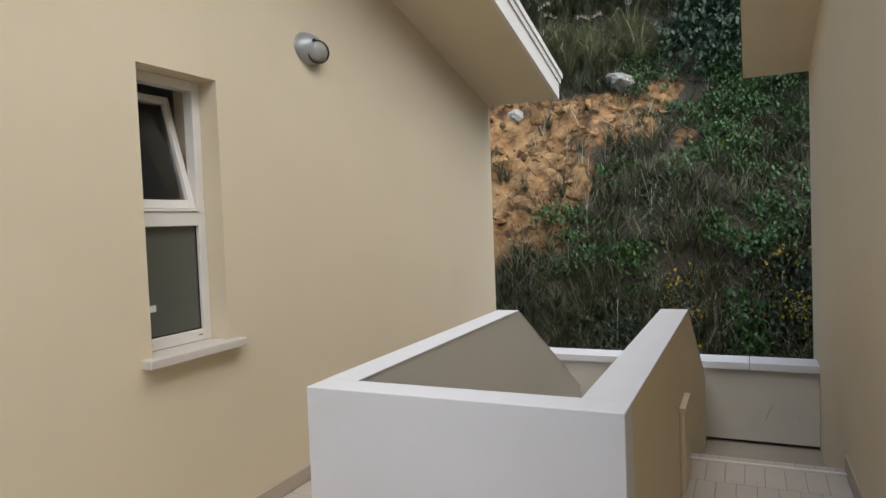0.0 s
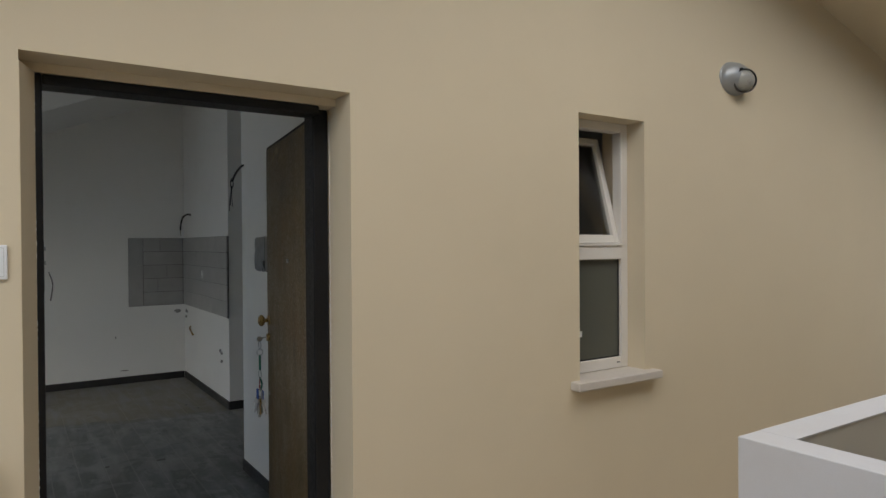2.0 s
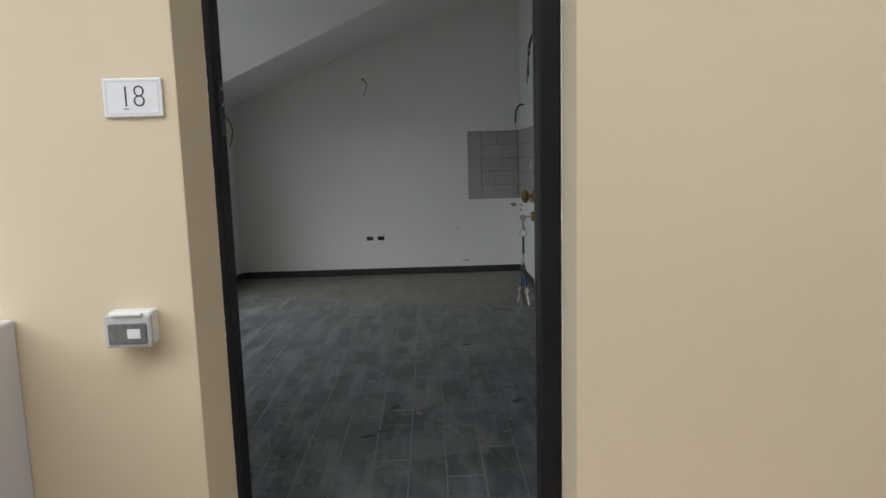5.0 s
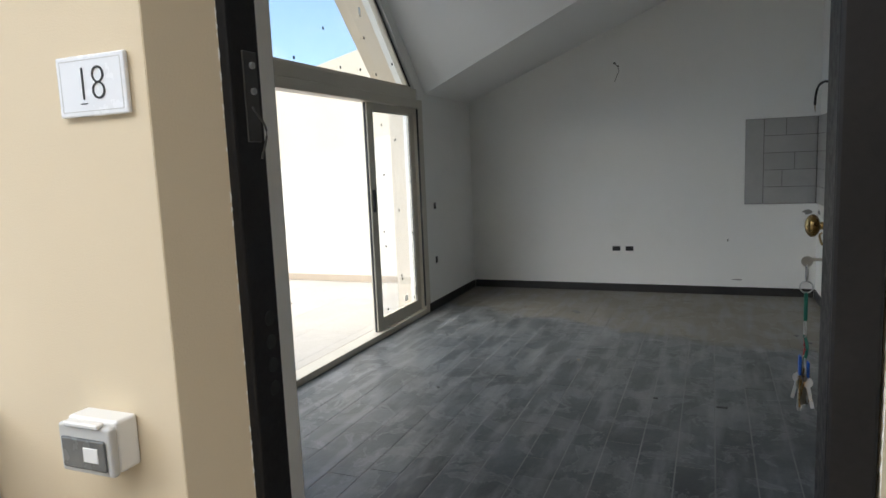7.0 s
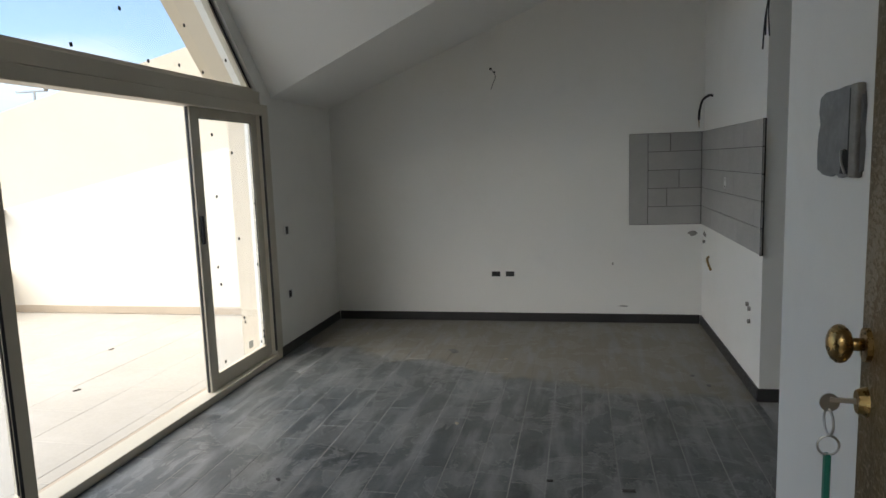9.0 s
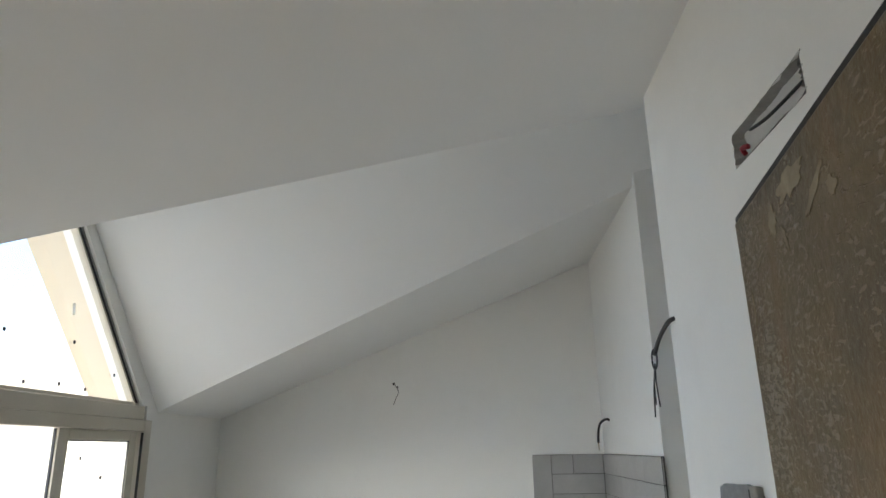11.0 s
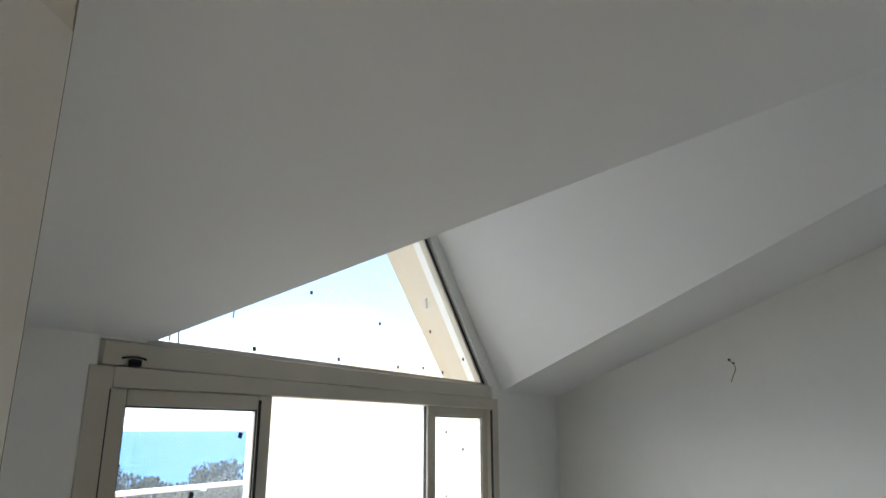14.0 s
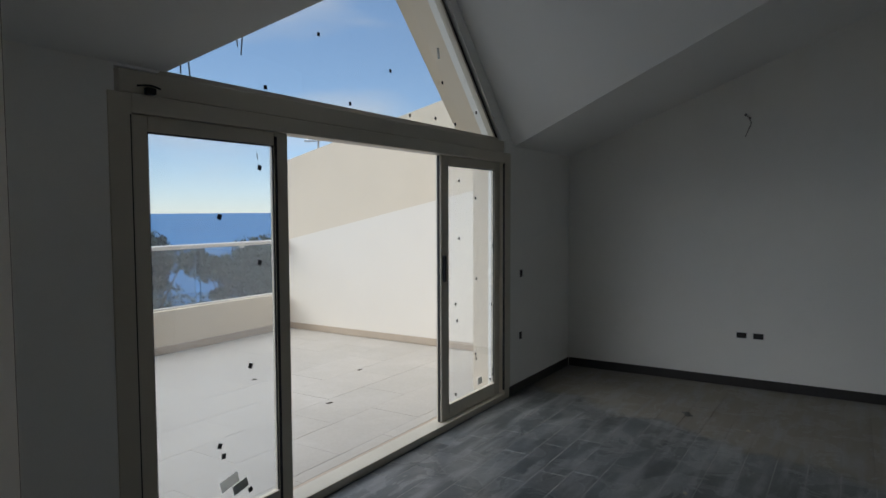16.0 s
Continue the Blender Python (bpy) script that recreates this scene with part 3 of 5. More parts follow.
left_sash = sliding_panel(-3.545, -4.355, YL - 0.025, 0.065, 0.085, gd, "sliding leaf parked to one side")
part("stile_channel", box(-4.27, -4.286, YL - 0.006, YL - 0.003, 0.09, 1.86), RUBBER, left_sash)
part("stile_edge", box(-4.355, -4.372, YL - 0.055, YL - 0.02, 0.05, 1.880, 0.003, 1), ALU, left_sash)
right_sash = sliding_panel(-5.80, -6.668, YL - 0.055, 0.10, 0.085, gd, "sliding leaf parked to one side")
part("pull_handle", box(-5.815, -5.837, YL - 0.034, YL - 0.012, 1.02, 1.20, 0.006, 2), BLACK, right_sash, "black pull handle")
part("stile_edge", box(-5.794, -5.80, YL - 0.062, YL - 0.048, 0.052, 1.878), RUBBER, right_sash)
structure(part("floor_sill", box(GX0, GX1, YL - 0.302, yf0 - 0.021, -0.1, TERR_Z + 0.004, 0.003, 1), OUT_SKIRT), "beige stone sill outside the glass door")
# gable light over it
bm = plate([(-3.66, 2.052), (-6.634, 2.052), (RX, zb(RX, YL) - 0.088)], [[(-3.70, 2.07), (-6.565, 2.07), (RX, zb(RX, YL) - 0.14)]], lambda u, v: (u, YL - 0.03, v), (0, -0.05, 0))
part("gable_frame", bm, ALU, gd)
g = part("gable_pane", plate([(-3.69, 2.068), (-6.57, 2.068), (RX, zb(RX, YL) - 0.135)], [], lambda u, v: (u, YL - 0.05, v), (0, -0.01, 0)), GLASS, gd)
g.visible_shadow = False
for i in range(2):
    o = 0.024 * i
    part("gable_bead", slab([(-6.62 + o, YL - 0.03, 2.066), (RX, YL - 0.03, zb(RX, YL) - 0.098 - o), (RX, YL - 0.03, zb(RX, YL) - 0.106 - o), (-6.613 + o, YL - 0.03, 2.066)], (0, 0.012, 0)), RUBBER if i else STEEL, gd)
# stickers left on the panes
def sticker(x, z, y, w=0.022, h=0.024, mat=RUBBER, parent=gd, tilt=0.0, name="sticker"):
    ob = part(name, box(-w / 2, w / 2, -0.001, 0.001, -h / 2, h / 2), mat, parent)
    ob.matrix_basis = pose(x, y, z, 0, tilt, 0)
    return ob


rs = random.Random(4)
for x, z in ((-4.187, 1.709), (-3.952, 1.483), (-4.176, 1.267), (-4.109, 0.793), (-3.926, 0.47), (-3.946, 0.418), (-4.093, 0.214), (-3.60, 0.742)):
    sticker(x, z, YL - 0.017, tilt=rs.uniform(-25, 25))
sticker(-4.175, 1.76, YL - 0.017, 0.004, 0.03, PLASTIC_GREY, tilt=12, name="tape_scrap")
for x, z in ((-6.06, 1.715), (-6.30, 1.598), (-6.06, 1.309), (-6.575, 1.232), (-6.31, 0.999), (-6.01, 0.844), (-6.555, 0.776), (-6.03, 0.723), (-6.30, 0.431), (-6.31, 0.395), (-6.575, 0.262), (-6.573, 0.221), (-6.53, 0.19), (-6.01, 0.195)):
    sticker(x, z, YL - 0.047, 0.018, 0.02, tilt=rs.uniform(-25, 25))
for x, z in ((-4.251, 2.09), (-4.867, 2.096), (-5.444, 2.10), (-5.739, 2.116), (-5.994, 2.106), (-6.293, 2.221), (-4.621, 2.417), (-5.241, 2.339), (-5.826, 2.363)):
    sticker(x, z, YL - 0.037, 0.02, 0.02, tilt=rs.uniform(-25, 25))
sticker(-5.777, 2.547, YL - 0.037, 0.025, 0.07, PANE_LABEL, tilt=8, name="pane_label")
for x, z, h in ((-4.114, 2.257, 0.09), (-4.088, 2.264, 0.035), (-3.831, 2.105, 0.07), (-3.79, 2.10, 0.05)):
    sticker(x, z, YL - 0.037, 0.006, h, CEMENT, tilt=rs.uniform(-8, 8), name="plaster_run")
sticker(-6.37, 0.215, YL - 0.047, 0.06, 0.05, PANE_LABEL, name="pane_label")
sticker(-3.975, 0.29, YL - 0.017, 0.10, 0.05, PANE_LABEL, tilt=14, name="pane_label")
sticker(-4.035, 0.25, YL - 0.016, 0.085, 0.045, PLASTIC_GREY, tilt=14, name="pane_label")
part("latch", box(-3.59, -3.632, YL + 0.006, YL + 0.03, 1.957, 1.982, 0.003, 1), BLACK, gd, "black latch on the frame head")
tube([(-3.56, YL + 0.012, 1.985), (-3.61, YL + 0.02, 1.992), (-3.66, YL + 0.012, 1.986)], 0.004, BLACK, "latch_wire", gd)

# ---- entrance door ----
d1 = structure(thing("door_1"), "dark brown armoured entrance door standing open inwards, black frame")
fx0, fx1 = -2.21, -2.275
part("door_frame", box(-2.125, -2.21, DOOR[0] - 0.02, 0.522, 0.0, 2.118, 0.006, 2), BLACK, d1, "black steel jamb")
part("door_frame", box(-2.20, -2.295, DOOR[1] - 0.067, DOOR[1] - 0.004, 0.0, 2.118, 0.006, 2), BLACK, d1, "black steel jamb")
for name, pts, mat, label in (("wall_reveal_outer", [(XF - 0.001, 0.440), (-2.126, 0.440), (-2.126, 0.503), (XF - 0.001, 0.462)], CREAM, "cream plaster splay of the door reveal"),
                              ("wall_reveal_inner", [(-2.209, 0.430), (XFI - 0.001, 0.430), (XFI - 0.001, 0.4415), (-2.209, 0.518)], WHITE_WALL, "white plaster splay inside the door frame")):
    structure(part(name, slab([(x, y, 0.004) for x, y in pts], (0, 0, 2.114)), mat), label)
part("door_frame", box(-2.13, fx1 + 0.035, 0.522, DOOR[1] - 0.067, 2.085, 2.118, 0.006, 2), BLACK, d1, "black steel head")
structure(part("wall_door_head", box(-2.127, fx1, DOOR[0] + 0.001, DOOR[1] - 0.001, 2.119, DOOR[2] - 0.001), CREAM), "cream plaster over the door frame")
JX, JY = -2.21, 0.492
strike = part("strike_plate", box(-2.198, -2.158, JY + 0.028, JY + 0.032, 1.44, 1.60, 0.002, 1), SKIRT, d1, "worn dark strike plate")
for z in (1.575, 1.53):
    part("screw", cyl((JX + 0.03, JY + 0.031, z), (JX + 0.03, JY + 0.037, z), 0.006), LAMP_METAL, strike)
tube([(JX + 0.05, JY + 0.044, 1.50), (JX + 0.03, JY + 0.055, 1.46), (JX + 0.04, JY + 0.048, 1.41)], 0.002, SKIRT, "spring", strike)
for i in range(4):
    part("bolt_hole", cyl((JX + 0.03, JY + 0.025, 0.98 + 0.045 * i), (JX + 0.03, JY + 0.0315, 0.98 + 0.045 * i), 0.014), RUBBER, d1)
hinge = Vector((-2.293, 1.452, 0.0))
DOOR_TURN = 172.0


def on_door(x, y, z):
    m = pose(hinge.x, hinge.y, 0, 0, 0, DOOR_TURN)
    return m @ Vector((x, y, z))


leaf = part("door_leaf", box(0.0, 0.925, -0.06, -0.006, 0.012, 2.10, 0.004, 2), BLACK, d1, "black steel leaf edges")
leaf.matrix_basis = pose(hinge.x, hinge.y, 0, 0, 0, DOOR_TURN)
part("leaf_skin", box(0.018, 0.907, -0.008, 0.0, 0.02, 2.083, 0.003, 2), DOOR_SKIN, leaf, "brown textured worn door skin")
part("leaf_lining", box(0.012, 0.915, -0.066, -0.058, 0.02, 2.09, 0.003, 2), DOOR_SKIN, leaf)
knob = part("knob", cyl((0.862, 0.0, 1.185), (0.862, 0.008, 1.185), 0.026), BRASS, leaf, "aged brass knob", smooth=False)
bm = cyl((0.862, 0.008, 1.185), (0.862, 0.030, 1.185), 0.010)
ball((0.862, 0.040, 1.185), 0.030, (1.0, 0.62, 1.0), bm=bm)
part("knob_head", bm, BRASS, knob, smooth=True)
lock = part("lock_plate", cyl((0.862, 0.0, 1.095), (0.862, 0.014, 1.095), 0.024, 0.018), BRASS, leaf, "brass lock rose")
part("key_in_lock", box(0.859, 0.865, 0.012, 0.050, 1.091, 1.099, 0.001, 1), STEEL, lock)
part("peephole", cyl((0.385, 0.0, 1.507), (0.385, 0.006, 1.507), 0.010), STEEL, leaf, "steel peephole")
part("lock_plate", cyl((0.862, 0.0, 0.80), (0.862, 0.004, 0.80), 0.010), STEEL, leaf, "small steel stud")
for z in (0.35, 1.05, 1.80):
    part("hinge_pin", cyl(on_door(0.002, -0.055, z - 0.05), on_door(0.002, -0.055, z + 0.05), 0.008), BLACK, d1)

# film peeling off the leaf, and ragged plaster beside the frame
FILM = material("peeling_film", (0.26, 0.215, 0.135), 0.6, var=0.3, big=20, small=90)
rp = random.Random(17)
for x, z, w, h, tilt in ((0.62, 2.045, 0.055, 0.018, 4), (0.71, 2.02, 0.016, 0.024, -20), (0.55, 2.005, 0.045, 0.007, 30), (0.67, 1.985, 0.006, 0.020, 20), (0.50, 1.99, 0.014, 0.012, 0), (0.80, 1.985, 0.022, 0.003, 15), (0.862, 1.93, 0.003, 0.03, 0)):
    ring_pts = []
    for i in range(22):
        a = 2 * math.pi * i / 22
        k = 0.62 + 0.55 * rp.random()
        ring_pts.append((w * k * math.cos(a), h * k * math.sin(a)))
    ob = part("film_flake", plate(ring_pts, [], lambda u, v: (u, 0.0006, v), (0, 0.0008, 0)), FILM, leaf)
    ob.matrix_basis = pose(x, 0, z, 0, tilt, 0)


def ragged(name, parent, mat, z0, z1, w, at, depth, seed):
    """A strip with one straight and one torn edge, running up from z0 to z1."""
    rg = random.Random(seed)
    n = int((z1 - z0) / 0.008)
    torn = [(w * rg.choice((0.25, 0.4, 0.5, 0.7, 1.0)) * (0.7 + 0.5 * rg.random()), z0 + (z1 - z0) * i / n) for i in range(n + 1)]
    return part(name, plate([(0, z0)] + torn + [(0, z1)], [], at, depth), mat, parent)


ragged("plaster_edge", front, WHITE_WALL, 0.02, 2.10, 0.0035, lambda u, v: (-2.1255, 0.500 + u, v), (0.003, 0, 0), 3)
ragged("plaster_edge", front, WHITE_WALL, 0.02, 2.10, 0.0025, lambda u, v: (-2.1985, DOOR[1] - u, v), (0.003, 0, 0), 4)
ragged("plaster_edge", lining, CEMENT, 0.02, 2.30, 0.003, lambda u, v: (XFI + u, 0.4405, v), (0, 0.002, 0), 5)

# bunch of keys in the lock
kb = thing("key_bunch", on_door(0.862, 0.050, 1.09), "bunch of steel keys with blue tags hanging from the lock", "keys")
kb.matrix_basis = kb.matrix_basis @ Matrix.Diagonal((1.12, 1.12, 1.12, 1.0))


def kp(x, y, z):
    return (x, y, z)


def ring(name, c, r, mat, axis="x", rr=0.0018):
    bm = bmesh.new()
    n, k = 18, 6
    vs = []
    for i in range(n):
        a = 2 * math.pi * i / n
        for j in range(k):
            b = 2 * math.pi * j / k
            u, w, h = (r + rr * math.cos(b)) * math.cos(a), (r + rr * math.cos(b)) * math.sin(a), rr * math.sin(b)
            p = (c[0] + u, c[1] + h, c[2] + w) if axis == "y" else (c[0] + h, c[1] + u, c[2] + w)
            vs.append(bm.verts.new(p))
    for i in range(n):
        for j in range(k):
            bm.faces.new((vs[i * k + j], vs[i * k + (j + 1) % k], vs[((i + 1) % n) * k + (j + 1) % k], vs[((i + 1) % n) * k + j]))
    return part(name, bm, mat, kb, smooth=True)


BLUE = material("blue_plastic", (0.02, 0.10, 0.42), 0.4, var=0.1)
GREEN = material("green_cord", (0.01, 0.14, 0.10), 0.5, var=0.1)
KEYCAP = glass_material("clear_key_head", (0.8, 0.75, 0.6), 0.15)
part("key_head", cyl((-0.0014, 0, 0), (0.0014, 0, 0), 0.013, 0.013, 16), STEEL, kb)
ring("ring", (0, 0.0, -0.028), 0.018, STEEL, "y")
ring("ring", (0.002, 0.0, -0.062), 0.014, STEEL, "x")
part("tag", box(-0.006, 0.006, -0.004, 0.004, -0.145, -0.075, 0.002, 1), GREEN, kb, "green plastic tag")
ring("ring", (0, 0, -0.165), 0.020, STEEL, "y")
tube([(0.0, 0, -0.18), (0.014, 0.004, -0.21), (0.006, 0.0, -0.24)], 0.004, GREEN, "cord", kb)
RED = material("red_plastic", (0.30, 0.02, 0.03), 0.4, var=0.1)
tube([(0.0, 0, -0.18), (-0.012, 0.002, -0.21), (-0.004, 0.0, -0.24)], 0.003, RED, "cord", kb)
ring("ring", (0, 0, -0.265), 0.033, STEEL, "y")
part("tag", box(-0.028, -0.004, -0.010, -0.004, -0.285, -0.235, 0.003, 1), BLUE, kb, "blue plastic key tag")
part("tag", box(0.004, 0.026, 0.004, 0.010, -0.29, -0.24, 0.003, 1), BLUE, kb, "blue plastic key tag")
rk = random.Random(9)
for i in range(16):
    a = (i - 7.5) / 7.5
    bm = cyl((0, -0.0012, -0.012), (0, 0.0012, -0.012), 0.013, seg=12)
    box(-0.004, 0.004, -0.001, 0.001, -0.062 - 0.02 * rk.random(), -0.018, bm=bm)
    ob = part("key", bm, STEEL if i % 5 else BRASS, kb)
    ob.matrix_basis = pose(a * 0.030, rk.uniform(-0.014, 0.014), -0.285 + 0.012 * a * a, rk.uniform(-12, 12), -a * 16 + rk.uniform(-6, 6), rk.uniform(-70, 70))

# ---- bathroom window in the front wall ----
w2 = structure(thing("window_2"), "narrow white aluminium window, upper sash tilted open")
wx = XF - 0.11
y0, y1, z0, z1 = WIN[0] + 0.001, WIN[1] - 0.001, WIN[2] + 0.03, WIN[3] - 0.001
zm0, zm1 = 1.495, 1.585               # middle bar
part("frame", box(wx, wx - 0.06, y0, y0 + 0.036, z0, z1, 0.003, 1), WHITE_ALU, w2)
part("frame", box(wx, wx - 0.06, y1 - 0.05, y1, z0, z1, 0.003, 1), WHITE_ALU, w2)
part("frame", box(wx, wx - 0.06, y0 + 0.036, y1 - 0.05, z1 - 0.045, z1, 0.003, 1), WHITE_ALU, w2)
part("frame", box(wx, wx - 0.06, y0 + 0.036, y1 - 0.05, z0, z0 + 0.055, 0.003, 1), WHITE_ALU, w2)
part("transom", box(wx + 0.004, wx - 0.06, y0 + 0.036, y1 - 0.05, zm0, zm1 - 0.02, 0.003, 1), WHITE_ALU, w2)
part("drip", box(wx + 0.012, wx - 0.01, y0 + 0.036, y1 - 0.05, zm1 - 0.02, zm1 - 0.008, 0.002, 1), WHITE_ALU, w2)
for yy in (y0 + 0.08, y1 - 0.08):
    for zz in (zm0 + 0.07, z0 + 0.03):
        part("drain_slot", box(wx + 0.005, wx + 0.0055, yy - 0.012, yy + 0.012, zz - 0.002, zz + 0.003), RUBBER, w2)
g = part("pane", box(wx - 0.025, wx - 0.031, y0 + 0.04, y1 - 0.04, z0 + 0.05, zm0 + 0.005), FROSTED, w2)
g.visible_shadow = False
part("gasket", box(wx - 0.018, wx - 0.024, y1 - 0.053, y1 - 0.05, z0 + 0.055, zm0), RUBBER, w2)
part("gasket", box(wx - 0.018, wx - 0.024, y0 + 0.036, y1 - 0.05, z0 + 0.055, z0 + 0.061), RUBBER, w2)
part("paper_label", box(wx - 0.0240, wx - 0.0248, y0 + 0.06, y0 + 0.15, z0 + 0.175, z0 + 0.205), PLASTIC_WHITE, w2)
# tilted sash: hinged at its foot, leaning inwards
sash = part("tilt_sash", box(0.0, -0.045, 0.0, 0.036, 0.0, 0.58, 0.003, 1), WHITE_ALU, w2, "upper sash tilted inwards")
sw = (y1 - 0.05) - (y0 + 0.036)
sash.matrix_basis = pose(wx - 0.008, y0 + 0.037, zm1 - 0.006, 0, -15, 0)
part("tilt_stile", box(0.0, -0.045, sw - 0.038, sw - 0.002, 0.0, 0.58, 0.003, 1), WHITE_ALU, sash)
part("tilt_rail", box(0.0, -0.045, 0.036, sw - 0.038, 0.0, 0.045, 0.003, 1), WHITE_ALU, sash)
part("tilt_rail", box(0.0, -0.045, 0.036, sw - 0.038, 0.545, 0.58, 0.003, 1), WHITE_ALU, sash)
g = part("tilt_pane", box(-0.02, -0.026, 0.030, sw - 0.032, 0.04, 0.55), DARK_GLASS, sash)
g.visible_shadow = False
part("window_sill", box(XF + 0.06, wx - 0.02, WIN[0] - 0.06, WIN[1] + 0.065, WIN[2] - 0.012, WIN[2] + 0.028, 0.005, 2), STONE_SILL, w2, "pale stone window sill")
# room behind it
structure(part("wall_bathroom_back", box(-3.9, -3.8, YN + 0.15, 3.9, -0.1, 3.0), WHITE_WALL), "wall of the bathroom")
structure(part("wall_bathroom_side", box(-3.8, XFI, 3.8, 3.9, -0.1, 3.0), WHITE_WALL), "wall of the bathroom")
structure(part("ceiling_bathroom", box(-3.9, XFI, YN + 0.15, 3.9, 2.45, 2.55), CEIL_PAINT), "bathroom ceiling")

# ---- wall lamp ----
lamp = thing("wall_lamp", (XF, 3.93, 2.518), "grey oval outdoor wall lamp with an eyelid hood", "wall lamp")
part("base", ball((0.0, 0, 0), 0.138, (0.16, 1.0, 0.70), 28, 14), LAMP_METAL, lamp, smooth=True)
part("hood", ball((0.0, 0, 0), 0.130, (0.62, 1.0, 0.71), 28, 14), LAMP_METAL, lamp, smooth=True)
eye_m = pose(0.030, 0.012, -0.014, 0, 12, -10)
lens_ = part("diffuser", ball((0.012, 0, 0), 0.088, (0.62, 1.0, 0.74), 28, 14), LAMP_GLASS, lamp, "frosted glass diffuser", smooth=True)
lens_.matrix_basis = eye_m
bm = bmesh.new()
ri = []
for i in range(32):
    a = 2 * math.pi * i / 32
    for dr, dx in ((0.0, 0.0), (0.009, -0.014), (0.009, 0.004), (0.002, 0.008)):
        q = 0.082 + dr
        ri.append(bm.verts.new((0.036 + dx, q * math.cos(a), 0.74 * q * math.sin(a))))
for i in range(32):
    for j in range(4):
        bm.faces.new((ri[i * 4 + j], ri[i * 4 + (j + 1) % 4], ri[((i + 1) % 32) * 4 + (j + 1) % 4], ri[((i + 1) % 32) * 4 + j]))
rim = part("rim", bm, SKIRT, lamp, smooth=True)
rim.matrix_basis = eye_m
part("screw", cyl((0.070, -0.045, 0.035), (0.082, -0.045, 0.035), 0.007), BLACK, lamp)

# ---- house number and switch box ----
plq = thing("house_number", (XF, 0.352, 1.538), "white ceramic house number plaque reading 18", "sign")
part("plaque", box(0.001, 0.010, -0.076, 0.076, -0.049, 0.049, 0.003, 2), CERAMIC, plq)
for a, b, c, d in ((-0.068, 0.068, 0.040, 0.0415), (-0.068, 0.068, -0.0415, -0.040), (-0.068, -0.0665, -0.040, 0.040), (0.0665, 0.068, -0.040, 0.040)):
    part("border_line", box(0.010, 0.0104, a, b, c, d), PLASTIC_GREY, plq)
for sign, off in (("1", -0.017), ("8", 0.017)):
    cu = bpy.data.curves.new("digit", "FONT")
    cu.offset = -0.0018
    cu.body, cu.size, cu.extrude, cu.align_x, cu.align_y = sign, 0.072, 0.0006, "CENTER", "CENTER"
    tmp = new("digit_curve", cu)
    dg = bpy.context.evaluated_depsgraph_get()
    me = bpy.data.meshes.new_from_object(tmp.evaluated_get(dg))
    bpy.data.objects.remove(tmp)
    me.materials.clear()
    me.materials.append(INK)
    digit = new("digit", me)
    digit.parent = plq
    digit.matrix_basis = pose(0.0108, off, 0.0, 90, 0, 90) @ Matrix.Diagonal((1.0, 1.12, 1, 1))
# the foot of the figure one
part("serif", box(0.0102, 0.0112, -0.0255, -0.0105, -0.0295, -0.0278), INK, plq)

sbx = thing("switch_box", (XF, 0.308, 0.936), "grey plastic weatherproof switch box with a smoked flap", "switch box")
part("body", box(0.0, 0.045, -0.058, 0.058, -0.046, 0.046, 0.006, 3), PLASTIC_WHITE, sbx)
part("lid", box(0.045, 0.062, -0.061, 0.061, -0.047, 0.040, 0.006, 3), PLASTIC_GREY, sbx)
part("flap", box(0.062, 0.066, -0.050, 0.050, -0.036, 0.018, 0.003, 2), SMOKED, sbx, "smoked translucent flap")
part("module", box(0.0655, 0.067, 0.000, 0.034, -0.022, 0.004, 0.001, 1), PLASTIC_WHITE, sbx)
part("hinge", box(0.052, 0.068, -0.040, 0.040, 0.038, 0.046, 0.002, 1), PLASTIC_WHITE, sbx)

# ---- stairwell parapet ----
PX0, PX1, PY0, PZ, PT = -1.16, 0.0, 2.65, 0.865, 0.135
spar = thing("stair_parapet", (PX0, PY0, 0), "white rendered parapet round a stairwell going down", "parapet")
spar.matrix_basis = Matrix.Identity(4)
part("front_wall", box(PX0 - 0.003, PX1 + 0.003, PY0, PY0 + PT + 0.002, -0.3, PZ + 0.006, 0.003, 1), WHITE_RENDER, spar)
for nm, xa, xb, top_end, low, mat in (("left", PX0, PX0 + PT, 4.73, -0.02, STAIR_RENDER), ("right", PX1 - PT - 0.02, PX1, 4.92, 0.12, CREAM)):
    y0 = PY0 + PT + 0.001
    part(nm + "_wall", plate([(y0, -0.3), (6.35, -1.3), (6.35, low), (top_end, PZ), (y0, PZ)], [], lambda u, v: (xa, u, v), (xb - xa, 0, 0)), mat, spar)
    bm = slab([(xa - 0.003, y0, PZ), (xb + 0.003, y0, PZ), (xb + 0.003, top_end, PZ), (xa - 0.003, top_end, PZ)], (0, 0, 0.006))
    slab([(xa - 0.003, top_end, PZ), (xb + 0.003, top_end, PZ), (xb + 0.003, 6.35, low), (xa - 0.003, 6.35, low)], (0, 0, 0.006), bm)
    part(nm + "_coping", bm, WHITE_RENDER, spar)
bm = bmesh.new()
for i in range(11):
    box(PX0 + PT, PX1 - PT - 0.02, 2.80 + 0.27 * i, 3.07 + 0.27 * i + 0.02, -2.4, -0.17 - 0.175 * i, bm=bm)
stp = structure(part("stairs", bm, OUT_TILE), "tiled steps going down inside the stairwell")
part("cover_plate", box(PX1, PX1 + 0.026, 4.25, 4.55, -0.006, 0.425, 0.006, 2), CREAM, spar, "cream painted cable cover on the side")
